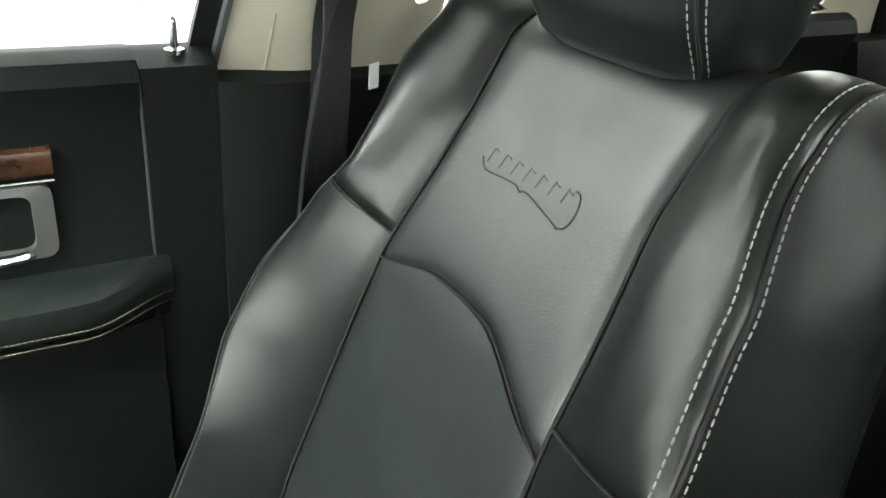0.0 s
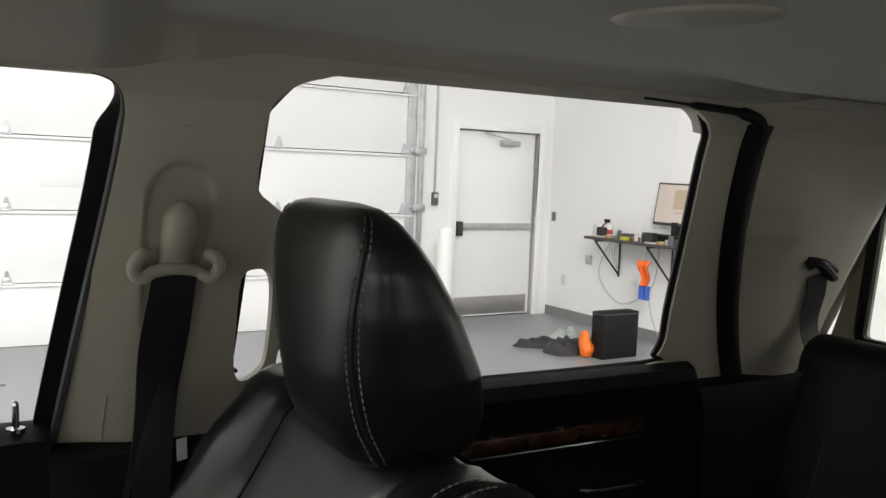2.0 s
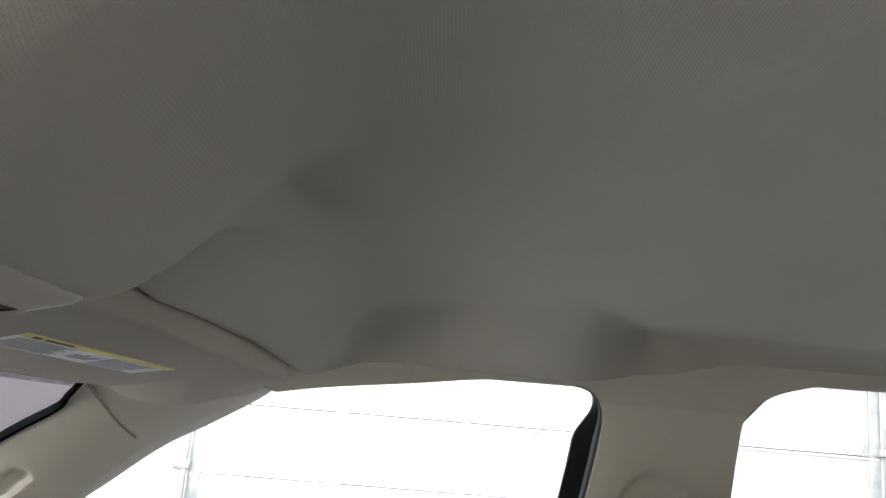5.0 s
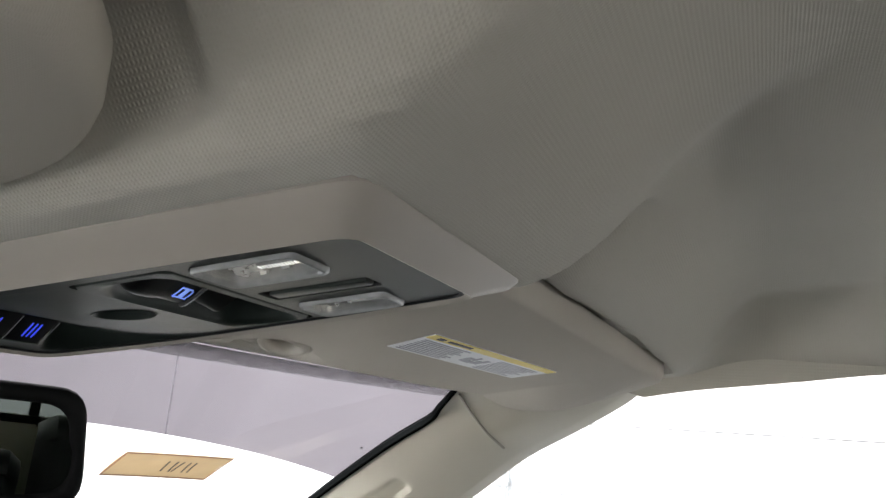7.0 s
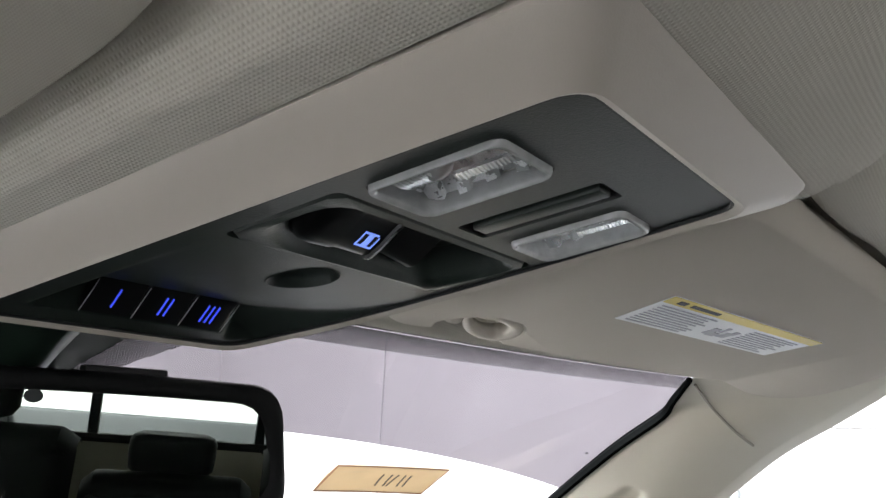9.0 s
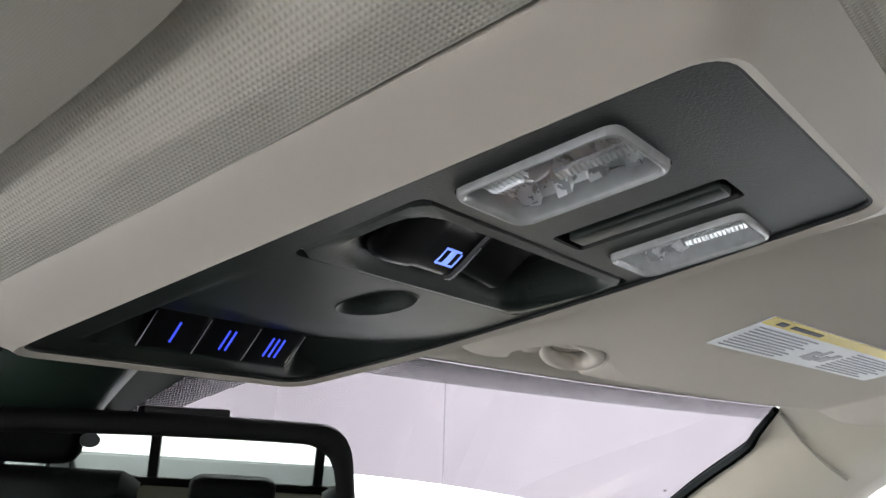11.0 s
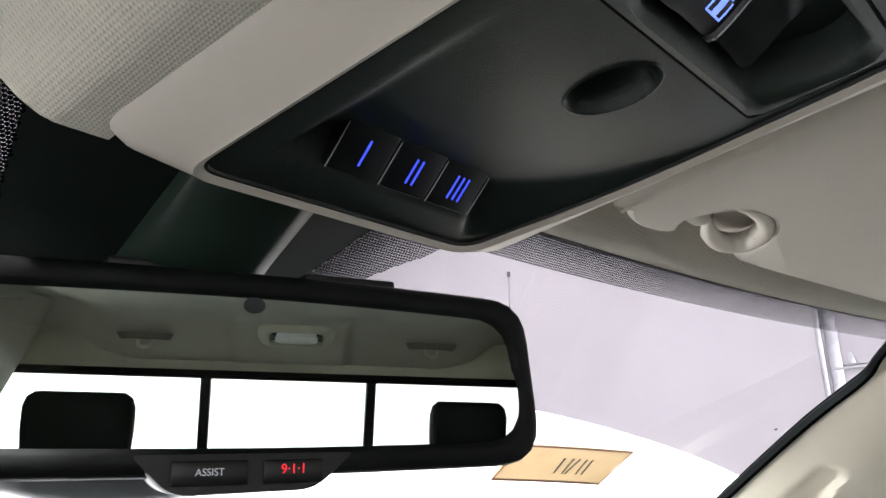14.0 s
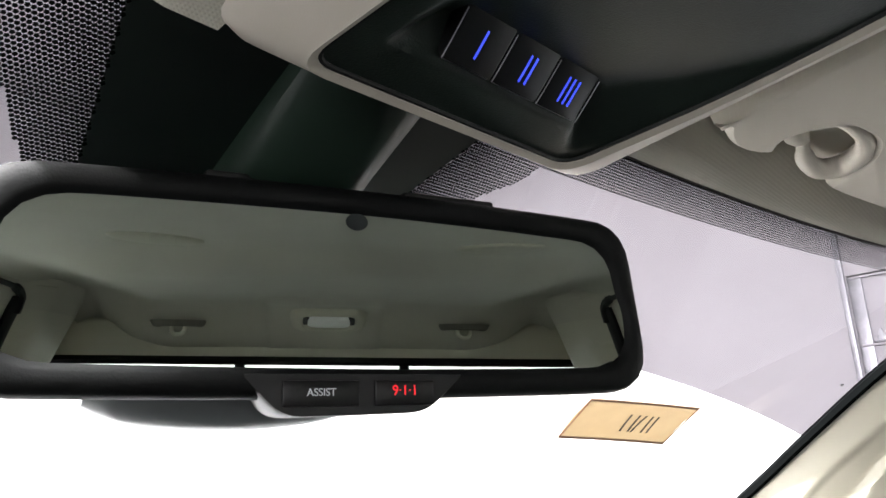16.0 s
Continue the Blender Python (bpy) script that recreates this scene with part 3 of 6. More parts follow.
def roof_z(x, y):
    """The height of the cloth headliner: flat middle, falling sides, a pod round the console and a ridge behind each visor."""
    ax = abs(x)
    z = 1.782 - 0.004 * (ax / 0.5) ** 2
    start = drop_x(y)
    t = max(ax - start, 0) / (0.655 - start)
    z -= (0.058 - 0.022 * smoothstep(0.06, -0.06, y)) * (t * t / 0.36 if t < 0.18 else t * 1.0 - 0.09) / 0.91
    line = -0.34 - 0.23 * ax
    z -= 0.035 * smoothstep(line, line - 0.20, y) * (1 - smoothstep(0.40, 0.57, ax)) + 0.115 * smoothstep(-1.12, -1.41, y) * (1 - 0.6 * smoothstep(0.50, 0.64, ax))
    z -= 0.014 * smoothstep(0.165, 0.135, ax) * smoothstep(-1.02, -1.08, y) * smoothstep(-1.40, -1.33, y)
    wide = pod_x(y) if x > 0 else 0.108 + 0.25 * max(0.452 - y, 0)
    soft = 0.008 + 0.05 * smoothstep(0.43, 0.385, y)
    on_pod = smoothstep(wide + soft, wide - 0.2 * soft, ax) if x > 0 else smoothstep(wide + 0.050, wide - 0.012, ax)
    # the pod, climbing from the console's rear edge to the roof
    reach = 0.092 + 0.055 * smoothstep(0.14, 0.02, x)
    low = console_z(max(y, 0.44)) + 0.0080
    low += 0.030 * smoothstep(0.0815, 0.072, ax) * smoothstep(0.457, 0.467, y)
    pod = low + (z - low) * smoothstep(0.458, 0.458 - reach, y)
    # the ridge behind the visor, with the visor's recess ahead of it
    rear = piecewise(((0.10, 0.476), (0.165, 0.467), (0.30, 0.454), (0.45, 0.442), (0.52, 0.434), (0.57, 0.434), (0.605, 0.450), (0.65, 0.464)), ax) 
    ridge = 1.7165 + 0.012 * smoothstep(0.22, 0.10, ax) - 0.013 * smoothstep(0.36, 0.56, ax)
    beside = z + (ridge - z) * smoothstep(0.345, rear, y) ** 1.25
    recess = console_z(max(y, 0.44)) + 0.055
    beside += (recess - beside) * smoothstep(rear + 0.002, rear + 0.012, y)
    side = smoothstep(0.580, 0.640, ax)
    edge = 1.712 - 0.16 * max(y - 0.47, 0)
    beside += (min(beside, edge + (z - edge) * smoothstep(0.458, 0.34, y)) - beside) * side
    return pod * on_pod + beside * (1 - on_pod)


REAR = -1.42
bm = bmesh.new()
xs = sorted(set([round(v, 4) for v in steps(-0.655, 0.655, 110)] + [s * v for s in (-1, 1) for v in (0.070, 0.0735, 0.077, 0.0815, 0.0855, 0.089, 0.093, 0.097, 0.101, 0.106, 0.111, 0.116, 0.122, 0.130, 0.140, 0.150, 0.48, 0.49, 0.51, 0.53, 0.55)]))
rows = []
for b in steps(0, 0.70, 60)[:-1] + steps(0.70, 0.815, 28)[:-1] + steps(0.815, 0.90, 80)[:-1] + steps(0.90, 1, 40):
    row = []
    for x in xs:
        y1 = header_y(x) + 0.004
        y = REAR + (y1 - REAR) * b
        row.append(bm.verts.new((x, y, roof_z(x, y))))
    rows.append(row)
for r0, r1 in zip(rows, rows[1:]):
    for i in range(len(xs) - 1):
        bm.faces.new((r0[i], r0[i + 1], r1[i + 1], r1[i]))
thicken(bm, lambda c: c + Vector((0, 0, 0.012)))
part("headliner", bm, FABRIC, truck, "soft beige woven headliner")
bm = grid(lambda a, b: Vector((-0.665 + 1.33 * a, -1.5 + (1.5 + header_y(-0.665 + 1.33 * a) - 0.004) * b, 1.86 - 0.055 * (2 * a - 1) ** 4 - 0.075 * smoothstep(0.7, 1, b) ** 2)), 20, 20)
part("roof", thicken(bm, lambda c: c + Vector((0, 0, 0.004))), SHELL, truck)

# windshield: swept header, raked glass
GLASS_RAKE = 0.47


def glass(x, dy, lift=0.0):
    return Vector((x, header_y(x) + dy, 1.678 - GLASS_RAKE * dy - 0.05 * dy * dy + lift))


EDGE = ((0.0, 0.548), (0.012, 0.562), (0.035, 0.580), (0.06, 0.604), (0.11, 0.622), (0.15, 0.640), (0.235, 0.683), (0.312, 0.722), (0.5, 0.80), (0.75, 0.88))


def edge_x(d):
    for (d0, x0), (d1, x1) in zip(EDGE, EDGE[1:]):
        if d <= d1:
            return x0 + (x1 - x0) * max(d - d0, 0) / (d1 - d0)
    return EDGE[-1][1]


def band_d(x):
    return 0.822 + 0.05 * x * x - header_y(x)


def glass_sheet(name, f0, f1, mat, label, nd):
    def at(a, b):
        d = 0.0
        for _ in range(4):
            x = (edge_x(d) + 0.008) * (2 * a - 1)
            d = f0(x) + (f1(x) - f0(x)) * b
        return glass(edge_x(d) * (2 * a - 1), d)
    ob = part(name, grid(at, 40, nd), mat, truck, label)
    ob.visible_shadow = False


glass_sheet("windshield", band_d, lambda x: 0.72, CLEAR, "clear raked windshield glass", 14)
glass_sheet("shade_band", lambda x: 0.0, band_d, TINT, "grey-violet tinted shade band of the windshield", 12)
bm = grid(lambda a, b: Vector((-0.62 + 1.24 * a, header_y(-0.62 + 1.24 * a) - 0.022 + 0.025 * b, 1.700 - 0.006 * math.sin(b * 3.14159) - 0.022 * b)), 30, 5)
part("header_trim", thicken(bm, lambda c: c + Vector((0, 0, 0.02))), FABRIC, truck)

# side frames: rail, B and C pillars around the door windows
FRONT_EDGE = [(0.163, 1.22), (0.158, 1.284), (0.136, 1.43), (0.110, 1.595), (0.102, 1.66), (0.101, 1.686), (0.108, 1.705), (0.126, 1.7155), (0.165, 1.7185), (0.24, 1.7155), (0.32, 1.705), (0.418, 1.693), (0.475, 1.683)]
REAR_WIN = [(-0.05, 1.60), (-0.049, 1.649), (-0.054, 1.688), (-0.067, 1.707), (-0.088, 1.7225), (-0.118, 1.7325), (-0.165, 1.7395), (-0.38, 1.748), (-0.57, 1.746), (-0.683, 1.740), (-0.728, 1.728),
            (-0.756, 1.704), (-0.764, 1.665), (-0.80, 1.525), (-0.83, 1.402), (-0.848, 1.345), (-0.845, 1.31), (-0.82, 1.292), (-0.20, 1.292), (-0.13, 1.300), (-0.117, 1.34), (-0.122, 1.43), (-0.121, 1.505), (-0.108, 1.55), (-0.075, 1.578)]
HANDLE_HOLE = [(-0.046, 1.485), (-0.062, 1.499), (-0.082, 1.492), (-0.094, 1.46), (-0.101, 1.378), (-0.094, 1.350), (-0.066, 1.338), (-0.053, 1.36), (-0.048, 1.42)]
outline = [Vector(p) for p in FRONT_EDGE] + [Vector(p) for p in ((0.54, 1.70), (0.54, 1.768), (-1.42, 1.768), (-1.42, 1.22))]
outline = spline(FRONT_EDGE, 3) + outline[-4:]
side_bm = sheet([(p[0], p[1]) for p in outline], [[(p[0], p[1]) for p in spline(REAR_WIN, 2, True)], [(p[0], p[1]) for p in spline(HANDLE_HOLE, 3, True)]],
                ((1, steps(1.25, 1.75, 20) + steps(1.385, 1.665, 56)), (0, steps(-1.4, 0.5, 30) + steps(-0.03, 0.10, 40))))
SIDE_MAT = {"rail": FABRIC, "b_pillar": BEIGE, "b_pillar_lower": DOORTRIM, "door_frame": BEIGE, "c_pillar": BEIGE}


def band_y(z):
    """Front edge of the black seal between rear door and C pillar."""
    t = max(1.70 - z, 0)
    return -0.826 - 0.20 * t - 0.60 * t * t


def pillar_bulge(y, z):
    """How far the trim stands inboard of the window plane."""
    b = 0.030 * smoothstep(0.165, 0.06, y) * smoothstep(-0.13, -0.06, y) * smoothstep(1.74, 1.64, z)
    if y < band_y(z) - 0.04:
        b = 0.035 * smoothstep(0.045, 0.11, band_y(z) - y) - 0.115 * smoothstep(-1.19, -1.40, y)
    # the slide of the belt guide is pressed into the trim, open below
    hw = 0.036 + 0.004 * smoothstep(1.45, 1.56, z)
    top = 1.590
    d = hw - abs(y - 0.037) if z < top else hw - math.hypot(y - 0.037, z - top)
    b -= 0.0085 * smoothstep(0.0, 0.0075, d) * smoothstep(1.39, 1.50, z)
    return b


pieces = {"rail": lambda y, z: z > 1.70 or y > 0.3, "b_pillar": lambda y, z: z <= 1.70 and z > 1.25 and -0.13 < y <= 0.3, "b_pillar_lower": lambda y, z: z <= 1.25 and -0.13 < y <= 0.3,
          "door_frame": lambda y, z: z <= 1.70 and band_y(z) - 0.045 < y <= -0.13, "c_pillar": lambda y, z: z <= 1.70 and y <= band_y(z) - 0.045}
for s in (1, -1):
    for name, test in pieces.items():
        bm = side_bm.copy()
        bmesh.ops.delete(bm, geom=[f for f in bm.faces if not test(f.calc_center_median().x, f.calc_center_median().y)], context="FACES")
        if not bm.faces:
            continue

        def onto(c, s=s):
            y, z = c.x, c.y
            return Vector((s * (side_x(z) - pillar_bulge(y, z)), y, z))

        bend(bm, onto)
        thicken(bm, lambda c, s=s, far=0.04 if name == 'rail' else 0.016: c + Vector((s * far, 0, 0.2 * far if far > 0.03 else 0)))
        part(name, bm, SIDE_MAT[name], truck)
side_bm.free()

# A pillars, each with a long hollow scooped into its face
HOLLOW = Vector((0.682, 0.762, 1.566))
HOLLOW_T, HOLLOW_B, HOLLOW_N = Vector((0.36, 0.754, -0.554)), Vector((0.53, -0.65, -0.54)), Vector((-0.74, -0.05, -0.67))


def scooped(c):
    """Press the hollow into a point of the right-hand pillar."""
    r = c - HOLLOW
    t, u = r.dot(HOLLOW_T), r.dot(HOLLOW_B) + 0.004
    wide = 0.0165 + 0.05 * min(max(t, 0), 0.1)
    d = wide - (abs(u) if t > 0 else math.hypot(u, t))
    k = min(max(u / wide, -1), 1)
    return c - HOLLOW_N * (0.0105 * smoothstep(0.0, 0.013 - 0.008 * max(k, 0), d) * (0.62 + 0.38 * k))


for s in (1, -1):
    w = spline([glass(x + 0.004, d, -0.001) for d, x in EDGE[:1] + EDGE[2:]], 5)
    d = spline([(0.640, 0.475, 1.706), (0.660, 0.49, 1.689), (0.666, 0.515, 1.672), (0.675, 0.56, 1.646), (0.690, 0.62, 1.613), (0.712, 0.685, 1.566), (0.735, 0.745, 1.522), (0.80, 0.93, 1.37), (0.84, 1.08, 1.27)], 5)

    def along(line, a):
        k = a * (len(line) - 1)
        i = min(int(k), len(line) - 2)
        return Vector(line[i]).lerp(Vector(line[i + 1]), k - i)

    def pillar_at(a, b):
        p, q = along(w, a), along(d, a)
        c = p.lerp(q, b) - Vector((0.022, 0.012, 0)) * math.sin(b * 3.1416)
        c = scooped(c)
        return Vector((s * c.x, c.y, c.z))

    part("a_pillar", thicken(grid(pillar_at, 160, 44), lambda c: c + Vector((s * 0.030, -0.002, -0.004))), BEIGE, truck, "beige A-pillar trim with a long scooped hollow")
    seal = tube([Vector((s * (p.x - 0.004), p.y + 0.001, p.z - 0.002)) for p in w], [0.003 + 0.0022 * min(k / 12, 1) for k in range(len(w))], 6)
    part("windshield_seal", seal, SEAL, truck, "black rubber windshield edge")

# seam of the pillar cap, its shadow drawn as a darker tube
for s in (1, -1):
    part("pillar_seam", tube(spline([(s * 0.562, 0.652, 1.6715), (s * 0.588, 0.6515, 1.6600), (s * 0.6096, 0.6494, 1.6498), (s * 0.631, 0.639, 1.6325), (s * 0.661, 0.630, 1.6190)], 5), 0.0014, 6), surface("seam_shadow", (0.28, 0.26, 0.22), 0.8), truck, "thin seam where the pillar cap meets the headliner")


# door window frames: black seals and side glass
for s in (1, -1):
    fe = [p for p in spline(FRONT_EDGE, 4) if p.x < 0.164 and (p.y < 1.69 or p.x < 0.135)]
    bm = grid(lambda a, b: (lambda p: Vector((s * (side_x(p.y) + 0.012 - 0.008 * b), p.x + 0.027 * (1 - b) * smoothstep(1.714, 1.66, p.y), p.y + 0.004 * smoothstep(1.69, 1.715, p.y))))(fe[round(a * (len(fe) - 1))]), len(fe) - 1, 3)
    part("window_seal", thicken(bm, lambda c: c + Vector((s * 0.01, 0, 0))), RUBBER, truck, "black rubber window frame seal")
    bm = tube([Vector((s * (side_x(p.y) - 0.004), p.x + 0.001, p.y)) for p in fe], [0.0055 - 0.0045 * smoothstep(1.66, 1.712, p.y) for p in fe], 6)
    part("door_seal", bm, GREY_RUBBER, truck)
    rw = spline(REAR_WIN, 3, True)
    part("window_seal", tube([Vector((s * (side_x(p.y) + 0.012), p.x, p.y + 0.013 * smoothstep(1.70, 1.74, p.y))) for p in rw + rw[:1]], 0.007, 6), RUBBER, truck)
    if s > 0:
        gl = sheet([(0.128, 1.24), (1.15, 1.24), (0.75, 1.56), (0.45, 1.73), (0.10, 1.74)], (), ((1, steps(1.3, 1.7, 4)),))
        ob = part("side_window", bend(gl, lambda c: Vector((side_x(c.y) + 0.03, c.x, c.y))), CLEAR, truck, "clear front door glass")
        ob.visible_shadow = False
    gl = sheet([(-0.03, 1.24), (-0.03, 1.75), (-0.70, 1.75), (-0.86, 1.24)], (), ((1, steps(1.3, 1.7, 4)),))
    ob = part("side_window", bend(gl, lambda c: Vector((s * (side_x(c.y) + 0.03), c.x, c.y))), CLEAR, truck, "clear rear door glass")
    ob.visible_shadow = False
    part("window_seal", tube(spline([(s * (side_x(z) + 0.014), y, z) for y, z in ((-0.056, 1.492), (-0.051, 1.475), (-0.052, 1.42), (-0.057, 1.36), (-0.070, 1.342))], 4), [0.003] * 4 + [0.007] * 9 + [0.003] * 4, 6), RUBBER, truck)
    bm = grid(lambda a, b: (lambda z: Vector((s * (side_x(z) - 0.008 - 0.010 * math.sin(b * 3.14159)), band_y(z) - 0.050 * b, z)))(1.722 - 0.502 * a), 20, 5)
    part("door_edge_seal", loft([[(s * (side_x(z) + 0.016), y, z) for y in (-0.030, -0.064)] + [(s * (side_x(z) + 0.024), y, z) for y in (-0.064, -0.030)] for z in steps(1.30, 1.735, 8)]), RUBBER, truck)
    part("door_top_seal", tube(spline([(s * (side_x(1.742) - 0.004), -0.60, 1.746), (s * (side_x(1.742) - 0.006), -0.70, 1.742), (s * (side_x(1.736) - 0.008), -0.80, 1.737), (s * (side_x(1.725) - 0.010), -0.842, 1.722), (s * (side_x(1.70) - 0.010), -0.852, 1.69)], 6), [0.002] * 6 + [0.006] * 6 + [0.010] * 13, 8), RUBBER, truck)
    part("rear_door_seal", thicken(bm, lambda c: c + Vector((s * 0.012, 0, 0))), RUBBER, truck, "black rubber rear door seal")


def door_panel(s, y0, y1):
    """Dark inner door panel below the glass, swept along the door."""
    prof = [(side_x(1.29) + 0.012, 1.292), (side_x(1.29) - 0.01, 1.294), (side_x(1.29) - 0.028, 1.286), (side_x(1.29) - 0.038, 1.265), (0.815, 1.22), (0.812, 1.08), (0.80, 1.02), (0.80, 0.9), (0.79, 0.62), (0.86, 0.60), (0.87, 1.29)]
    rings = [[(s * x, y, z) for x, z in prof] for y in steps(y0, y1, 12)]
    return part("door_panel", loft(rings), DOORTRIM, truck, "black grained door panel")


for s in (1, -1):
    door_panel(s, 0.250, 1.15)
    door_panel(s, -0.92, -0.13)
    ob = part("door_edge", loft([[(s * x, y, z) for x, z in ((0.84, 1.288), (0.812, 1.276), (0.806, 1.22), (0.806, 0.65), (0.87, 0.65), (0.87, 1.288))] for y in (0.165, 0.2475)]), DOORTRIM, truck)
for s in (1, -1):
    part("sill_floor", block(min(s * 0.60, s * 0.87), max(s * 0.60, s * 0.87), -1.42, 1.15, 0.55, 0.62), CARPET, truck)
part("cab_floor", block(-0.60, 0.60, -1.42, 1.3, 0.55, 0.60), CARPET, truck)
part("lower_b_pillar", loft([[(x, y, z) for x, y in ((0.80, 0.168), (0.775, 0.13), (0.775, 0.00), (0.80, -0.12), (0.87, -0.12), (0.87, 0.168))] for z in (0.6, 1.0, 1.26)]), DOORTRIM, truck)
part("lower_b_pillar", loft([[(-x, y, z) for x, y in ((0.80, 0.168), (0.775, 0.13), (0.775, 0.00), (0.80, -0.12), (0.87, -0.12), (0.87, 0.168))] for z in (0.6, 1.0, 1.26)]), DOORTRIM, truck)

# back wall of the cab with its three-part sliding window
WIN_Z0, WIN_Z1 = 1.30, 1.598
back = sheet([(-0.90, 0.6), (0.90, 0.6), (0.90, 1.30), (0.72, 1.78), (-0.72, 1.78), (-0.90, 1.30)], [[(p[0], p[1]) for p in rounded([(-0.83, WIN_Z0), (0.83, WIN_Z0), (0.785, WIN_Z1), (-0.785, WIN_Z1)], 0.03)]],
             ((1, steps(0.7, 1.7, 12)), (0, steps(-0.7, 0.7, 8))))


def back_y(z):
    return -1.40 + 0.10 * (z - 1.45)


bend(back, lambda c: Vector((c.x, back_y(c.y), c.y)))
part("back_panel", thicken(back, lambda c: c + Vector((0, -0.03, 0))), BEIGE, truck, "beige back wall trim of the cab")
for x in (-0.228, 0.228):
    bm = loft([[(x - 0.013, back_y(z) + 0.004, z), (x + 0.013, back_y(z) + 0.004, z), (x + 0.013, back_y(z) - 0.03, z), (x - 0.013, back_y(z) - 0.03, z)] for z in (WIN_Z0 - 0.01, WIN_Z1 + 0.01)])
    part("window_divider", bm, RUBBER, truck, "black slider frame bar of the back window")
ro = rounded([(-0.83, WIN_Z0), (0.83, WIN_Z0), (0.785, WIN_Z1), (-0.785, WIN_Z1)], 0.03)
part("back_window_seal", tube([(p[0], back_y(p[1]) + 0.002, p[1]) for p in ro + ro[:1]], 0.013, 6), RUBBER, truck, "black rubber back window seal")
for x0, x1 in ((-0.82, -0.241), (-0.215, 0.215), (0.241, 0.82)):
    bm = grid(lambda a, b: Vector((x0 + (x1 - x0) * a, back_y(WIN_Z0 + 0.30 * b) - 0.012, WIN_Z0 - 0.004 + 0.304 * b)), 4, 4)
    ob = part("back_window_pane", bm, BACKGLASS, truck)
    ob.visible_shadow = False


# ---- overhead console ----
def con(x, y, up=0.0):
    """A place on the console's face; up: above it, into the roof."""
    return Vector((x, y, 1.6875 - 0.137 * (y - 0.471) + up))


console = thing("overhead_console", "overhead console with beige surround and dark satin panel", "overhead console", at=con(0, 0.58))
CINV = Matrix.Translation(-con(0, 0.58))


def cpart(name, bm, mat, label="", parent=None, smooth=True):
    return part(name, place(bm, CINV), mat, parent or console, label, smooth)


def ring8(rear, right, front, left, r):
    """An eight-cornered outline: rear pair, two points on the flank, front pair, two on the other flank."""
    return rounded([rear[0], rear[1], right[0], right[1], front[1], front[0], left[1], left[0]], [r, r, 0.03, 0.03, r * 1.1, r, 0.03, 0.03], 6)


outer = ring8(((-0.0785, 0.4550), (0.0850, 0.4535)), ((0.0862, 0.545), (0.0872, 0.635)), ((-0.0875, 0.7125), (0.0875, 0.7145)), ((-0.0805, 0.54), (-0.0830, 0.63)), 0.013)
mid = ring8(((-0.0755, 0.4575), (0.0815, 0.4560)), ((0.0830, 0.545), (0.0840, 0.635)), ((-0.0840, 0.7115), (0.0835, 0.7130)), ((-0.0770, 0.54), (-0.0795, 0.63)), 0.012)
inner = ring8(((-0.0560, 0.4705), (0.0530, 0.4685)), ((0.0612, 0.545), (0.0650, 0.635)), ((-0.0635, 0.7020), (0.0570, 0.7015)), ((-0.0585, 0.54), (-0.0612, 0.63)), 0.009)
lip = ring8(((-0.0600, 0.4665), (0.0575, 0.4645)), ((0.0655, 0.545), (0.0690, 0.635)), ((-0.0675, 0.7055), (0.0610, 0.7050)), ((-0.0625, 0.54), (-0.0650, 0.63)), 0.011)
rings = [[con(p[0], p[1], 0.030) for p in outer], [con(p[0], p[1], 0.0080) for p in outer], [con(p[0], p[1], 0.0052) for p in mid], [con(p[0], p[1], -0.001) for p in lip],
         [con(p[0] * 0.6 + q[0] * 0.4, p[1] * 0.6 + q[1] * 0.4, -0.0024) for p, q in zip(lip, inner)], [con(p[0], p[1], -0.0012) for p in inner], [con(p[0], p[1], 0.006) for p in inner]]
cpart("surround", loft(rings, False), BEZEL, "smooth light beige surround")


def scaled(loop, k):
    c = sum((Vector(p) for p in loop), Vector((0, 0))) / len(loop)
    return [c + (Vector(p) - c) * k for p in loop]


face = ring8(((-0.0550, 0.4715), (0.0520, 0.4695)), ((0.0602, 0.545), (0.0640, 0.635)), ((-0.0625, 0.7010), (0.0560, 0.7005)), ((-0.0575, 0.54), (-0.0602, 0.63)), 0.008)
LAMPS = (((-0.046, 0.4965), (-0.0160, 0.4965), (-0.0160, 0.5390), (-0.046, 0.5390)), ((0.0265, 0.4965), (0.0525, 0.4965), (0.0540, 0.5375), (0.0265, 0.5375)))
SLOT = [(0.0005, 0.492), (0.0165, 0.492), (0.0165, 0.540), (0.0005, 0.540)]
BAY = [(-0.0485, 0.5445), (0.0575, 0.5445), (0.0575, 0.589), (-0.0485, 0.589)]
holes = [rounded(l, 0.004) for l in LAMPS] + [rounded(SLOT, 0.002), rounded(BAY, 0.004)]


def least(a, b, k=0.0014):
    """The smaller of two heights, rounded where they meet."""
    t = min(max(0.5 + 0.5 * (b - a) / k, 0), 1)
    return b + (a - b) * t - k * t * (1 - t)


def scoop(x, y):
    """How deep the face dips towards the buttons: a dish between two flanks and a front wall."""
    if y < 0.592:
        return 0.0
    dish = 0.0098 * (min(y - 0.592, 0.084) / 0.080) ** 2.2
    left = (x + 0.0495 + 0.04 * max(y - 0.65, 0)) * 0.75
    right = (0.0622 - 0.10 * max(y - 0.632, 0) - 0.8 * max(y - 0.685, 0) - x) * 0.46
    lip = 0.6845 + 0.0085 * smoothstep(0.034, 0.046, x) + 0.0015 * smoothstep(-0.036, -0.046, x)
    return max(least(least(dish, left), least(right, (lip - y) * 1.5)), 0.0)


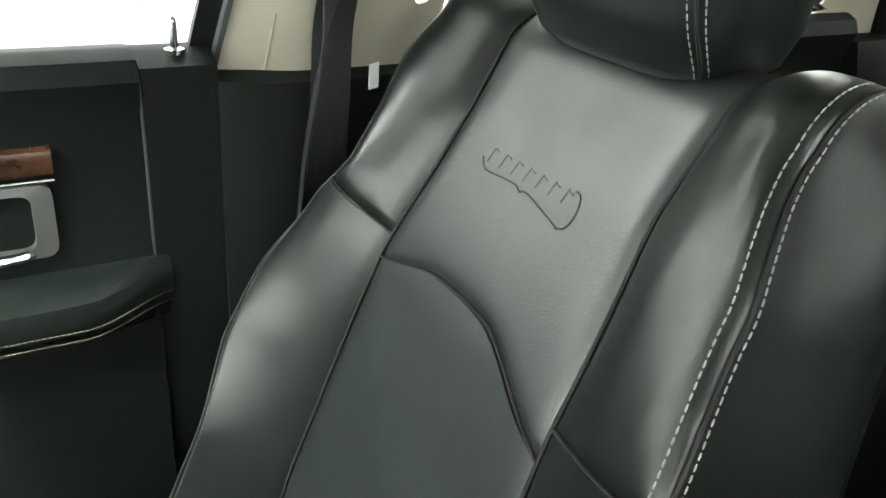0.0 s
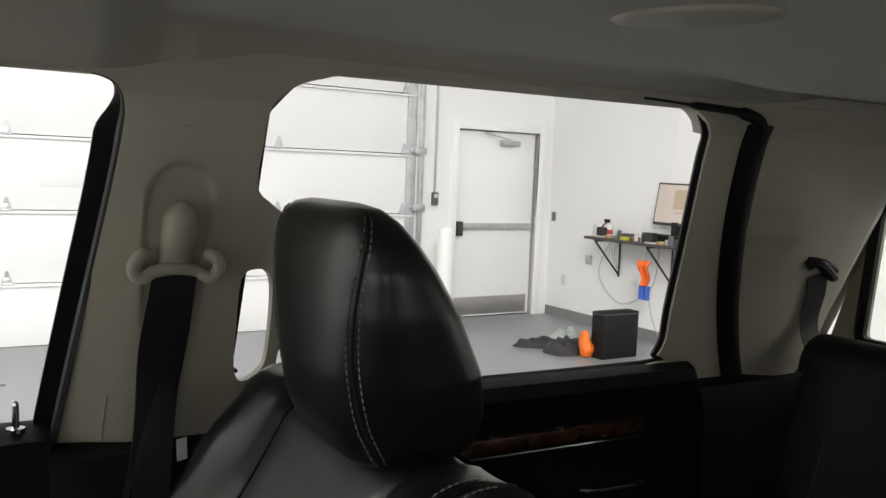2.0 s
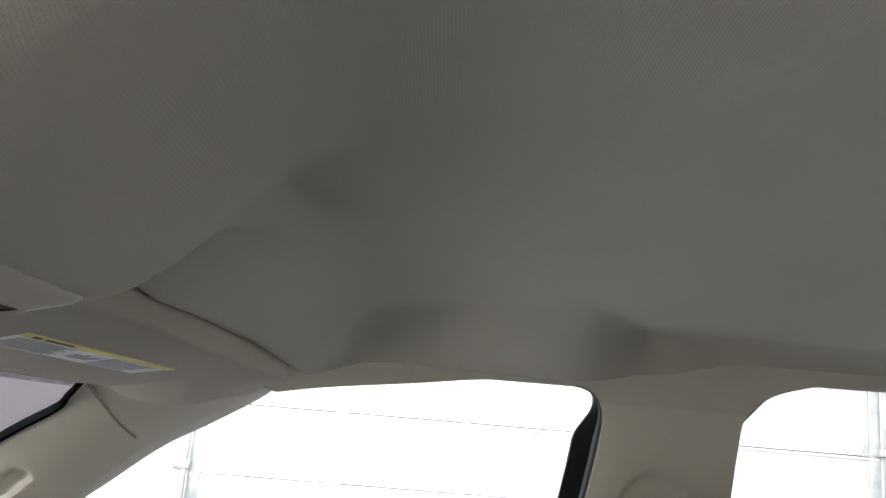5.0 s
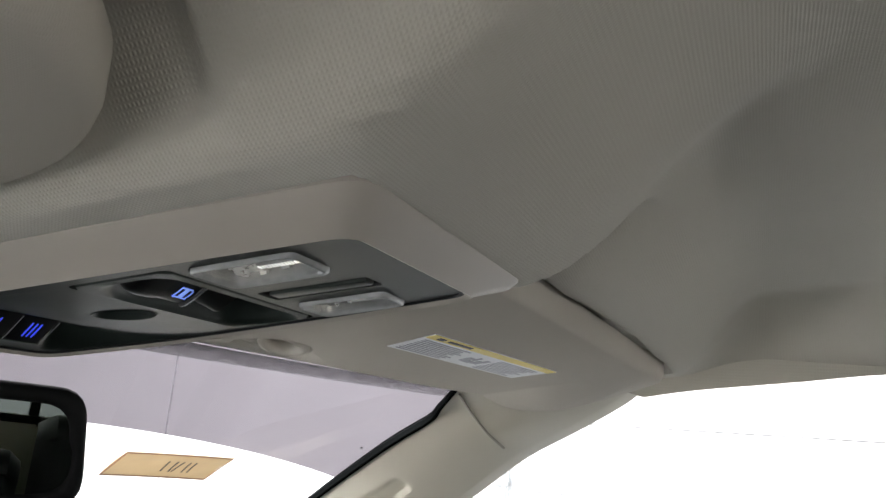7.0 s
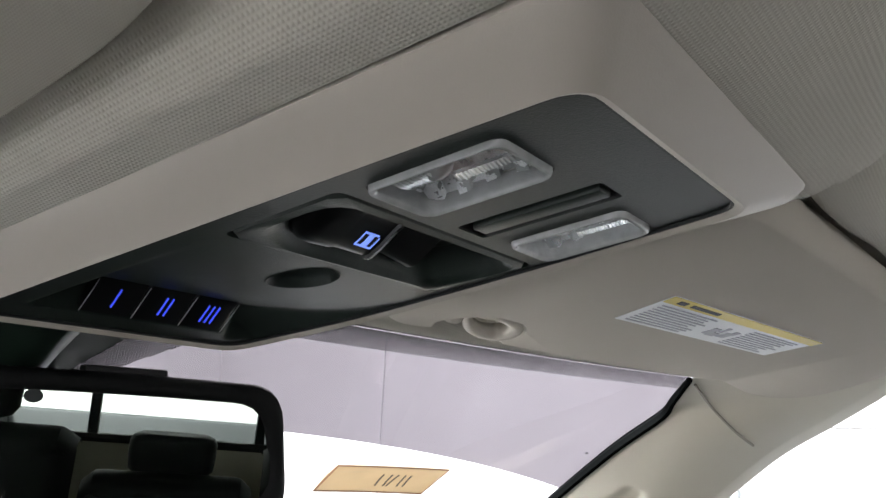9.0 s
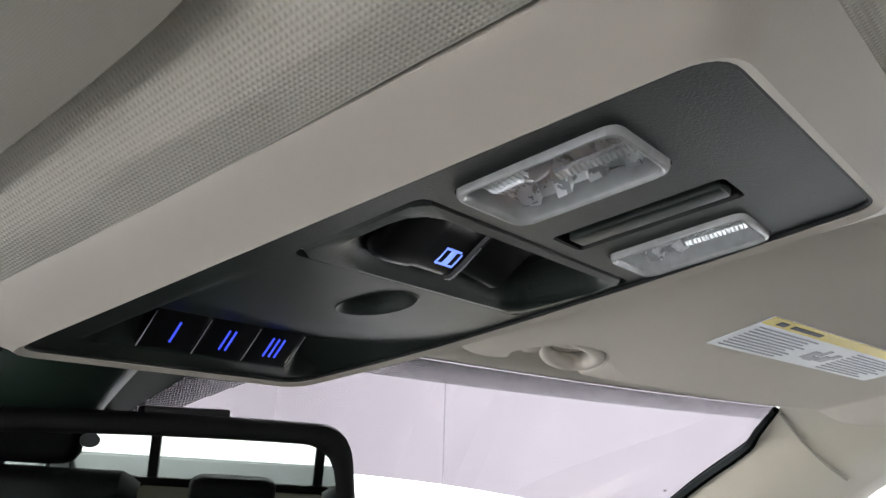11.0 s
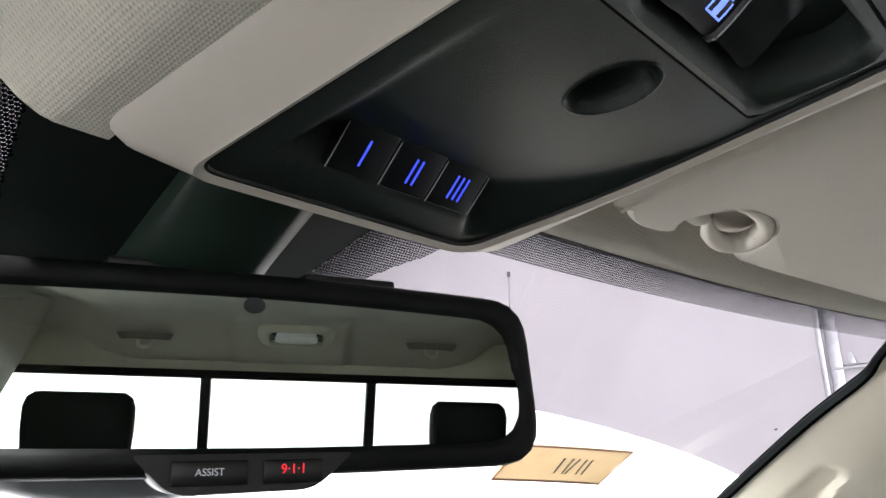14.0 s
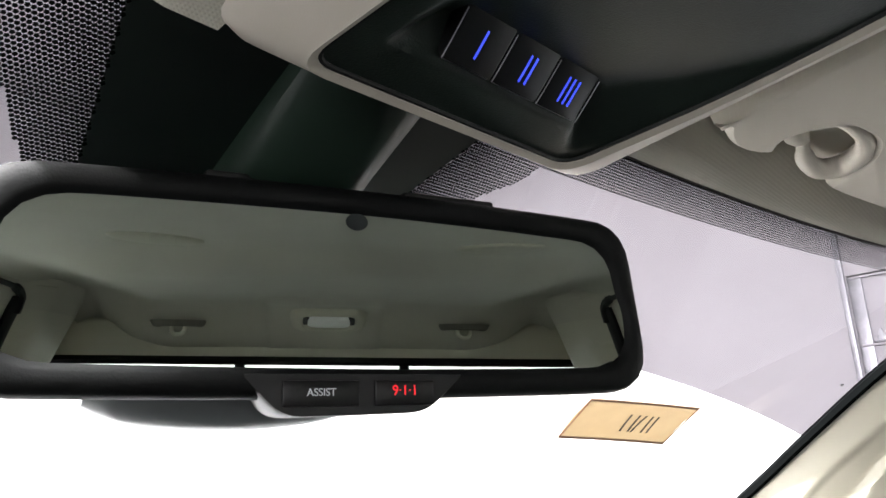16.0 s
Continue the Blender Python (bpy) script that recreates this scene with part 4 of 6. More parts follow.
dimple = [Vector((0.0042 + 0.0110 * math.cos(a), 0.607 + 0.0138 * math.sin(a))) for a in steps(0, 6.0214, 23)]
bm = sheet([(p[0], p[1]) for p in face], [[(p[0], p[1]) for p in h] for h in holes + [dimple]], ((1, steps(0.593, 0.695, 66)), (0, steps(-0.054, 0.064, 66))))
bend(bm, lambda c: con(c.x, c.y, scoop(c.x, c.y)))
thicken(bm, lambda c: c + Vector((0, 0, 0.002)))
cpart("face_plate", bm, PANEL, "dark satin plastic face")
# black tube laid in the gap round the face, in place of its shade
edge = [con((p[0] + q[0]) / 2, (p[1] + q[1]) / 2, -0.0002) for p, q in zip(face, inner)]
cpart("shadow_gap", tube(edge + edge[:1], 0.0009, 6, caps=False), RUBBER, "thin black tube for the shade in the gap round the face")


def well(loop, depths, mat, name, label="", parent=None, smooth=True):
    """A pocket sunk into the face: rings of (depth, shrink), closed at the end."""
    bm = loft([[con(*p, d + scoop(*p)) for p in scaled(loop, k)] for d, k in depths], False)
    end, k = depths[-1]
    bm = merge(bm, bend(sheet([(p[0], p[1]) for p in scaled(loop, k)]), lambda c: con(c.x, c.y, end + scoop(c.x, c.y))))
    return cpart(name, bm, mat, label, parent, smooth)


well(dimple, ((-0.0001, 1.08), (-0.0004, 1.03), (0.0002, 0.985), (0.0026, 0.93), (0.0050, 0.80), (0.0066, 0.55), (0.0072, 0.25)), PANEL, "press_dimple", "oval finger dimple")
well([Vector((p[0], p[1])) for p in rounded(SLOT, 0.002)], ((0.0, 1.03), (0.0005, 0.99), (0.010, 0.97)), GLOSS, "slot")
cpart("slot_bar", bend(block(0.0055, 0.0135, 0.4945, 0.5375, 0.0, 0.003, 0.001), lambda c: con(c.x, c.y, -0.0004 + c.z)), PANEL)

LENS_EDGE = surface("lens_rim", (0.26, 0.265, 0.265), 0.2, spots=0.1, spot_scale=300)
LENS = pane("lamp_lens", (0.95, 0.955, 0.96), 0.05)
REFLECTOR = surface("lamp_reflector", (0.80, 0.81, 0.82), 0.28, 0.7, spots=0.2, spot_scale=260)
PRISM = surface("moulded_clear_plastic", (0.72, 0.73, 0.74), 0.10, 0.55, spots=0.1)
for i, l in enumerate(LAMPS):
    loop = [Vector(p) for p in rounded(l, 0.005)]
    lamp = cpart("map_lamp", loft([[con(*p, d) for p in scaled(loop, k)] for d, k in ((0.0005, 1.0), (-0.0010, 0.995), (-0.0018, 0.975), (-0.0020, 0.945), (-0.0016, 0.915), (-0.0004, 0.895), (0.004, 0.885))], False), LENS_EDGE, "clear reading lamp with frosted rim")
    (ax, ay), (bx, by) = l[0], l[2]
    cx, cy, hx, hy = (ax + bx) / 2, (ay + by) / 2, (bx - ax) / 2, (by - ay) / 2

    def bowl_at(a, b):
        u, v = 2 * a - 1, 2 * b - 1
        facet = 0.0008 * (1 if math.sin(v * 13.0) > 0 else -1) * smoothstep(-0.25, 0.1, u) + 0.0006 * math.sin(u * 9 + v * 4)
        return con(cx + hx * 0.90 * u, cy + hy * 0.90 * v, 0.003 + 0.011 * (1 - u ** 2) * (1 - v ** 4) + facet)

    part("reflector", place(grid(bowl_at, 16, 60), CINV), REFLECTOR, lamp)
    by0 = cy + hy * 0.34
    globe = grid(lambda a, b: con(cx - 0.0005 + 0.0046 * math.cos(a * 6.28318) * math.sin(0.05 + 3.04 * b), by0 + 0.0046 * math.sin(a * 6.28318) * math.sin(0.05 + 3.04 * b), 0.0058 - 0.0040 * math.cos(0.05 + 3.04 * b)), 16, 8, closed_u=True)
    part("bulb", place(globe, CINV), surface("bulb_glass", (0.62, 0.62, 0.61), 0.06, 0.3), lamp)
    ribs = None
    for k in range(15):
        y = cy + hy * (0.04 - 0.060 * k)
        ribs = tube([con(cx - 0.0022, y - 0.0005, 0.0012), con(cx + 0.0022, y + 0.0005, 0.0012)], [0.0007, 0.0007], 6, ribs)
    part("ribs", place(ribs, CINV), PRISM, lamp, "rope-like row of moulded prisms")
    for k in range(8):
        y = cy + hy * (0.84 - 0.070 * k)
        part("prism", place(tube([con(cx - hx * (0.80 - 0.02 * k), y, 0.0024), con(cx - hx * 0.12, y + 0.0004, 0.0030), con(cx + hx * 0.25, y + 0.0006, 0.0036)], [0.0004, 0.0009, 0.0003], 5), CINV), PRISM, lamp)
    lensb = grid(lambda a, b: con(cx + hx * 0.90 * (2 * a - 1), cy + hy * 0.90 * (2 * b - 1), -0.0008), 4, 4)
    ob = part("lens", place(lensb, CINV), LENS, lamp)
    ob.visible_shadow = False

# switch bay: framed bowl with a rocker
bay = [Vector(p) for p in rounded([(-0.0478, 0.5452), (0.0568, 0.5452), (0.0568, 0.5883), (-0.0478, 0.5883)], 0.004)]
bowl = [Vector(p) for p in rounded([(-0.041, 0.5515), (0.049, 0.5500), (0.0535, 0.5600), (0.046, 0.5835), (-0.026, 0.5845), (-0.041, 0.5740)], [0.005, 0.005, 0.004, 0.006, 0.010, 0.006], 5)]


def match(loop, n):
    """The loop as n points, evenly by length, beginning nearest to its upper left."""
    pts = loop + loop[:1]
    acc = [0]
    for a, b in zip(pts, pts[1:]):
        acc.append(acc[-1] + (b - a).length)
    out = []
    for k in range(n):
        d = acc[-1] * k / n
        j = max(i for i in range(len(acc)) if acc[i] <= d + 1e-9)
        j = min(j, len(pts) - 2)
        t = (d - acc[j]) / max(acc[j + 1] - acc[j], 1e-9)
        out.append(pts[j].lerp(pts[j + 1], t))
    c = sum(out, Vector((0, 0))) / n
    first = min(range(n), key=lambda i: abs(math.atan2(out[i].y - c.y, out[i].x - c.x) + 2.6))
    return out[first:] + out[:first]


NB = 48
b0, b1 = match(bay, NB), match(bowl, NB)
rings = [[con(*p, d) for p in loop] for loop, d in ((b0, 0.003), (b0, 0.0006), (scaled(b0, 0.985), -0.0004), ([p.lerp(q, 0.55) for p, q in zip(b0, b1)], -0.0008), ([p.lerp(q, 0.85) for p, q in zip(b0, b1)], 0.0006), (b1, 0.0022), (scaled(b1, 0.93), 0.0085), (scaled(b1, 0.85), 0.0115))]
bm = loft(rings, False)
bm.faces.new(list(bm.verts)[-NB:])
cpart("switch_bay", bm, PANEL, "raised switch frame with a scooped bowl")
ROCK = ((0.5530, 0.0120), (0.5600, 0.0098), (0.5670, 0.0066), (0.5730, 0.0028), (0.5775, 0.0006), (0.5800, 0.0010), (0.5820, 0.0040), (0.5825, 0.0120))


def rock_up(y):
    """Height of the rocker's tilted face."""
    for (y0, u0), (y1, u1) in zip(ROCK, ROCK[1:]):
        if y <= y1:
            return u0 + (u1 - u0) * (y - y0) / (y1 - y0)
    return ROCK[-1][1]


rk = loft([[con(x, y, min(u + e, 0.0125)) for y, u in ROCK] for x, e in
           ((-0.0325, 0.0090), (-0.0318, 0.0045), (-0.0300, 0.0018), (-0.0270, 0.0004), (-0.0220, -0.0002), (-0.0128, 0.0002), (-0.0122, 0.0009), (0.0040, 0.0009), (0.0044, -0.0003), (0.0058, -0.0003), (0.0062, 0.0040), (0.0108, 0.0055), (0.0114, 0.0040), (0.0290, 0.0014), (0.0296, 0.0020), (0.0305, 0.0080))])
rocker = cpart("rocker_switch", rk, GLOSS, "black rocker switch for the back window")


# lit window sign on the tilted face: an outline with a filled middle
def on_rocker(x0, x1, y0, y1, name, mat):
    bm = grid(lambda p, q: con(x0 + (x1 - x0) * p, y0 + (y1 - y0) * q, rock_up(y0 + (y1 - y0) * q) + (0.0006 if x1 < 0.0043 else -0.0006)), 1, 6)
    thicken(bm, lambda c: c + Vector((0, 0, 0.0003)))
    return part(name, place(bm, CINV), mat, rocker, "", False)


sx, sy = -0.0020, 0.5728
for (x0, x1, y0, y1) in ((-0.0040, -0.0035, -0.0024, 0.0024), (0.0035, 0.0040, -0.0018, 0.0024), (-0.0040, 0.0040, 0.0021, 0.0025), (-0.0040, 0.0030, -0.0025, -0.0021), (-0.0012, 0.0012, -0.0021, 0.0021)):
    on_rocker(sx + x0, sx + x1, sy + y0, sy + y1, "lit_sign", ICONBLUE)
on_rocker(0.0048, 0.0054, 0.5665, 0.5785, "edge_line", surface("grey_line", (0.30, 0.31, 0.32), 0.3))

# three opener buttons side by side at the foot of the scoop
BUTTON = ((0.6678, 0.0140), (0.6688, 0.0104), (0.6702, 0.0086), (0.6722, 0.0069), (0.6745, 0.0049), (0.6772, 0.0026), (0.6798, 0.0005), (0.6812, -0.0005), (0.6822, 0.0001), (0.6830, 0.0090))


def button_up(y):
    for (y0, u0), (y1, u1) in zip(BUTTON, BUTTON[1:]):
        if y <= y1:
            return u0 + (u1 - u0) * (y - y0) / (y1 - y0)
    return BUTTON[-1][1]


EDGE_GREY = surface("thin_grey_line", (0.3, 0.3, 0.32), 0.3)
for k, x in enumerate((-0.0225, -0.0005, 0.0212)):
    w = 0.0106
    btn = cpart("opener_button", loft([[con(xx, y, d + e) for y, d in BUTTON] for xx, e in ((x - w, 0.0010), (x - w + 0.0005, 0.0002), (x - w + 0.0012, 0), (x + w - 0.0012, 0), (x + w - 0.0005, 0.0002), (x + w, 0.0010))]), GLOSS, "black push button with lit blue strokes")
    for j in range(k + 1):
        off = (j - k / 2) * 0.0027
        bm = grid(lambda a, b: con(x + off + 0.00068 * (a - 0.5), 0.6724 + 0.0060 * b, button_up(0.6724 + 0.0060 * b) - 0.0005), 1, 4)
        thicken(bm, lambda c: c + Vector((0, 0, 0.0004)))
        part("lit_stroke", place(bm, CINV), BLUE, btn, "", False)
    for xx in ((x - w - 0.0003, x + w + 0.0003) if k == 0 else (x + w + 0.0003,)):
        part("edge_line", place(tube(spline([con(xx, y, d - 0.0002) for y, d in BUTTON[2:8]], 3), 0.00019, 5), CINV), EDGE_GREY, btn)


# ---- sun visors ----
def visor_z(x, y):
    return 1.684 - 0.15 * (y - 0.584) - 0.045 * (abs(x) - 0.223) + 0.2 * max(abs(x) - 0.42, 0) ** 2 - 0.019 * smoothstep(0.485, 0.56, abs(x)) * smoothstep(0.42, 0.56, y)


VISOR_LINE = [(0.118, 0.500), (0.118, 0.655), (0.124, 0.667), (0.140, 0.672), (0.157, 0.669), (0.164, 0.662), (0.158, 0.654), (0.163, 0.643), (0.172, 0.634), (0.185, 0.631), (0.199, 0.631), (0.212, 0.637), (0.220, 0.647), (0.224, 0.658), (0.234, 0.661), (0.300, 0.650), (0.42, 0.628), (0.475, 0.6145), (0.500, 0.609), (0.524, 0.600), (0.543, 0.583), (0.557, 0.553), (0.566, 0.51), (0.569, 0.475), (0.562, 0.453), (0.545, 0.4415), (0.50, 0.444), (0.45, 0.451), (0.30, 0.463), (0.165, 0.476), (0.124, 0.484)]


DRIVER_LINE = [(0.118, 0.565)] + VISOR_LINE[1:-4] + [(0.45, 0.444), (0.30, 0.456), (0.196, 0.468), (0.171, 0.473), (0.150, 0.484), (0.134, 0.500), (0.122, 0.524)]


def sun_visor(s, label):
    hang = 0.0 if s > 0 else 0.010
    v = thing("sun_visor", label, "sun visor", "sun visors", at=(s * 0.36, 0.55, visor_z(0.36, 0.55)))
    inv = Matrix.Translation(-Vector((s * 0.36, 0.55, visor_z(0.36, 0.55))))
    loop = [Vector((p.x, p.y)) for p in spline([Vector(p) for p in (VISOR_LINE if s > 0 else DRIVER_LINE)], 4, True)]
    n = len(loop)
    c = Vector((0.37, 0.55))
    normals = []
    for i in range(n):
        t = loop[(i + 1) % n] - loop[i - 1]
        normals.append(Vector((t.y, -t.x)).normalized())
    area = sum(loop[i - 1].x * loop[i].y - loop[i].x * loop[i - 1].y for i in range(n))
    sign = 1 if area > 0 else -1
    rings = []
    for inset, up in ((0.0035, 0.022), (0.0014, 0.0208), (0.0, 0.0175), (0.0, 0.0065), (0.0010, 0.0030), (0.0022, 0.0012), (0.0038, 0.0)):
        rings.append([(lambda q: Vector((s * q.x, q.y, visor_z(q.x, q.y) + up - hang)))(p - nn * sign * inset) for p, nn in zip(loop, normals)])
    bm = loft(rings, False)
    for ring in (rings[0], rings[-1]):
        high = ring[0].z - visor_z(abs(ring[0].x), ring[0].y)
        bm = merge(bm, bend(sheet([(p.x, p.y) for p in ring]), lambda c: Vector((c.x, c.y, visor_z(abs(c.x), c.y) + high))))
    part("flap", place(bm, inv), VISOR, v, "padded beige cloth flap")
    # a rounded pin in the notch, with the lobe of its clip beside it
    def at(x, y, up):
        return Vector((s * x, y, visor_z(x, y) + up - hang))

    pin = tube(spline([at(0.1500, 0.6515, 0.012), at(0.1560, 0.6525, 0.0085), at(0.1640, 0.6535, 0.0062), at(0.1700, 0.6525, 0.0060), at(0.1735, 0.6515, 0.0066)], 5), [0.0040] * 8 + [0.0042, 0.0045, 0.0047, 0.0049, 0.0050, 0.0050, 0.0049, 0.0047, 0.0044, 0.0040, 0.0034, 0.0026, 0.0012], 12)
    part("pivot_pin", place(pin, inv), VISOR, v)
    ring = spline([at(0.1610, 0.6405, 0.0085), at(0.1690, 0.6355, 0.0055), at(0.1830, 0.6325, 0.0042), at(0.1990, 0.6335, 0.0038), at(0.2115, 0.6400, 0.0040), at(0.2170, 0.6490, 0.0045), at(0.2130, 0.6570, 0.0050), at(0.2020, 0.6595, 0.0052), at(0.1900, 0.6580, 0.0070), at(0.1830, 0.6545, 0.0105)], 5)
    part("clip", place(tube(ring, [0.0028 + 0.0018 * math.sin(3.14159 * min(k / 44, 1)) + (0.0008 if 18 < k < 40 else 0) for k in range(len(ring))], 10), inv), VISOR, v, "beige hooked visor retaining clip")
    pocket = [Vector((p.x, p.y)) for p in spline([Vector(p) for p in ((0.150, 0.645), (0.170, 0.633), (0.200, 0.631), (0.218, 0.643), (0.218, 0.658), (0.190, 0.661), (0.156, 0.660))], 4, True)]
    part("pocket", place(loft([[at(p.x, p.y, d) for p in scaled(pocket, k)] for k, d in ((1.0, 0.019), (1.0, 0.0125), (0.85, 0.0120), (0.4, 0.0118))]), inv), VISOR, v)
    return v, inv


rv, rinv = sun_visor(1, "passenger sun visor, beige cloth with a warning label")
sun_visor(-1, "driver sun visor in plain beige cloth")
lab = (Vector((0.226, 0.585)), Vector((0.412, 0.553)), Vector((0.407, 0.513)), Vector((0.211, 0.545)))


def on_label(u, v, up):
    """u along the label, v across it from the edge nearest the windshield."""
    p = lab[0].lerp(lab[1], u).lerp(lab[3].lerp(lab[2], u), v)
    return Vector((p.x, p.y, visor_z(p.x, p.y) - up))


def label_patch(name, u0, u1, v0, v1, up, mat, parent):
    bm = grid(lambda a, b: on_label(u0 + (u1 - u0) * a, v0 + (v1 - v0) * b, up), 2, 1)
    thicken(bm, lambda c: c + Vector((0, 0, 0.0004)))
    return part(name, place(bm, rinv), mat, parent, "", False)


warn = label_patch("warning_label", 0, 1, 0, 1, 0.0006, PAPER, rv)
warn["label"] = "white and yellow printed warning label"
label_patch("yellow_band", 0.0, 1.0, 0.80, 1.0, 0.0010, YELLOW, warn)
label_patch("band_print", 0.05, 0.09, 0.86, 0.95, 0.0014, BLACKINK, warn)
label_patch("band_print", 0.12, 0.28, 0.87, 0.94, 0.0014, BLACKINK, warn)
rng = random.Random(9)
for k in range(9):
    v = 0.08 + k * 0.076
    label_patch("print_line", 0.03, 0.36 - 0.06 * rng.random(), v, v + 0.020, 0.0010, INK, warn)
    label_patch("print_line", 0.60, 0.95 - 0.10 * rng.random(), v, v + 0.020, 0.0010, INK, warn)
for u0, u1, v0, v1 in ((0.42, 0.46, 0.25, 0.5), (0.45, 0.50, 0.22, 0.36), (0.47, 0.49, 0.40, 0.6), (0.51, 0.56, 0.25, 0.45), (0.54, 0.57, 0.40, 0.55)):
    label_patch("diagram", u0, u1, v0, v1, 0.0010, INK, warn)

# ---- rear-view mirror ----
MC = Vector((-0.006, 0.736, 1.609))
mn = Vector((-0.335, -0.940, -0.075)).normalized()
mr = Vector((0.9405, -0.3395, 0.0)).normalized()
mu = mr.cross(mn).normalized()
mu = mu if mu.z > 0 else -mu
MROT = Matrix((mr, mu, mn)).transposed().to_4x4()
mirror = thing("rear_view_mirror", "interior rear-view mirror with black frame and call buttons", "mirror", at=MC)
MPOSE = MROT
# mirror terms: x along the glass, y up, z towards the cab
HALFW, HALFH = 0.111, 0.034
mo = [Vector(p) for p in rounded([(-HALFW, -HALFH), (HALFW, -HALFH), (HALFW - 0.008, HALFH - 0.0045), (-HALFW + 0.004, HALFH - 0.0045)], [0.017, 0.018, 0.015, 0.017], 7)]


def bowed(p, k=0.0025):
    return Vector((p.x, p.y + k * (1 - (p.x / HALFW) ** 2) * (1 if p.y > 0 else -0.6)))


mo = [bowed(p) for p in match(mo, 96)]
mo = [Vector((p.x * 1.11 if p.x < 0 else p.x, p.y)) for p in mo]


def inset(loop, d):
    return [Vector((p.x - d * (1 if p.x > 0 else -1) * min(abs(p.x) / 0.03, 1), p.y - d * (1 if p.y > 0 else -1) * min(abs(p.y) / 0.012, 1))) for p in loop]


def mpart(name, bm, mat, label="", parent=None, smooth=True):
    return part(name, place(bm, MPOSE), mat, parent or mirror, label, smooth)


mpart("frame", loft([[(p.x, p.y, z) for p in inset(mo, d)] for d, z in ((0.012, -0.034), (0.004, -0.026), (0.0005, -0.014), (0.0, -0.004), (0.001, 0.000), (0.003, 0.0016), (0.0068, 0.0018), (0.0082, 0.0010), (0.0092, -0.0005))], False), FRAME, "black moulded frame")
gl = bmesh.new()
gl.faces.new([gl.verts.new((p.x, p.y, -0.0004)) for p in inset(mo, 0.0090)])
mpart("mirror_glass", gl, MIRROR, "silvered glass", smooth=False)
bk = bmesh.new()
bk.faces.new([bk.verts.new((p.x, p.y, -0.034)) for p in inset(mo, 0.0119)][::-1])
mpart("back_cover", bk, FRAME, smooth=False)
chin = [Vector(p) for p in rounded([(-0.046, -0.028), (0.029, -0.028), (0.0150, -0.0400), (-0.0330, -0.0408)], [0.002, 0.002, 0.006, 0.006], 5)]
ch = mpart("button_bar", loft([[(p.x, p.y, z) for p in scaled(chin, k)] for k, z in ((0.96, -0.020), (1.0, -0.014), (1.0, 0.0005), (0.975, 0.0018))]), surface("chin_black", (0.006, 0.006, 0.0065), 0.45, spec=0.3), "black button bar under the glass")
for x0, x1 in ((-0.0330, -0.0085), (-0.0035, 0.0170)):
    mpart("call_button", place(block(x0, x1, -0.0378, -0.0300, 0.0010, 0.0024, 0.0006), Matrix.Identity(4)), GLOSS, "", ch)


def lettering(text, size, mat, x, y, z, parent, name):
    cu = bpy.data.curves.new(name, "FONT")
    cu.body, cu.size, cu.align_x, cu.align_y, cu.extrude = text, size, "CENTER", "CENTER", 0.0001
    tmp = new("tmp_text", cu)
    me = bpy.data.meshes.new_from_object(tmp.evaluated_get(bpy.context.evaluated_depsgraph_get()))
    bpy.data.objects.remove(tmp)
    b = bmesh.new()
    b.from_mesh(me)
    bpy.data.meshes.remove(me)
    place(b, Matrix.Translation((x, y, z)))
    return mpart(name, b, mat, "", parent, False)


lettering("ASSIST", 0.0032, PALE, -0.0210, -0.0336, 0.0027, ch, "assist_word")
lettering("9·1·1", 0.0044, RED, 0.0066, -0.0332, 0.0027, ch, "emergency_number")
hood = grid(lambda a, b: Vector((-0.085 + 0.089 * a, -0.0295 - 0.0145 * math.sin(min(b * 1.8, 1.5708)) * math.sin(min(max(a, 0.02), 0.98) * 3.14159) ** 0.22, -0.004 - 0.030 * b)), 20, 8)
mpart("cable_hood", thicken(hood, lambda c: c + Vector((0, 0.0012, -0.001))), surface("hood_grey", (0.07, 0.073, 0.076), 0.3), "grey rounded underside cover")
mpart("top_tab", block(0.012, 0.048, HALFH - 0.0035, HALFH + 0.0005, -0.018, -0.006, 0.0012), RUBBER)
mpart("top_tab", block(-0.055, -0.018, HALFH - 0.0035, HALFH + 0.0005, -0.018, -0.006, 0.0012), RUBBER)
sensor = mpart("sensor_dot", loft([[(-0.008 + 0.0037 * math.cos(a), 0.0205 + 0.0028 * math.sin(a), z) for a in steps(0, 5.98, 19)] for z in (-0.0003, 0.0)]), surface("sensor_grey", (0.018, 0.022, 0.022), 0.5, spec=0.2), "small dark light sensor spot")
# arm and shroud up to the windshield
arm0 = MC - mn * 0.030 + Vector((0, 0.0, 0.006))
shroud = tube([arm0, arm0 + Vector((0.004, 0.018, 0.012)), Vector((0.010, 0.795, 1.640))], [0.015, 0.014, 0.017], 14)
part("arm", place(shroud, Matrix.Translation(-MC)), PANEL, mirror, "black mirror arm")
duct = loft([[glass(x, d) + Vector((0, 0, -dz)) for x, d, dz in ((cx - hw, dd, 0.001), (cx - hw, dd, h * 0.45), (cx - hw * 0.85, dd, h * 0.75), (cx - hw * 0.5, dd, h * 0.95), (cx, dd, h), (cx + hw * 0.5, dd, h * 0.95), (cx + hw * 0.85, dd, h * 0.75), (cx + hw, dd, h * 0.45), (cx + hw, dd, 0.001))] for cx, hw, dd, h in
             ((-0.024, 0.025, -0.002, 0.016), (-0.023, 0.025, 0.03, 0.020), (-0.020, 0.026, 0.07, 0.024), (-0.018, 0.028, 0.10, 0.026), (-0.018, 0.026, 0.125, 0.014))])
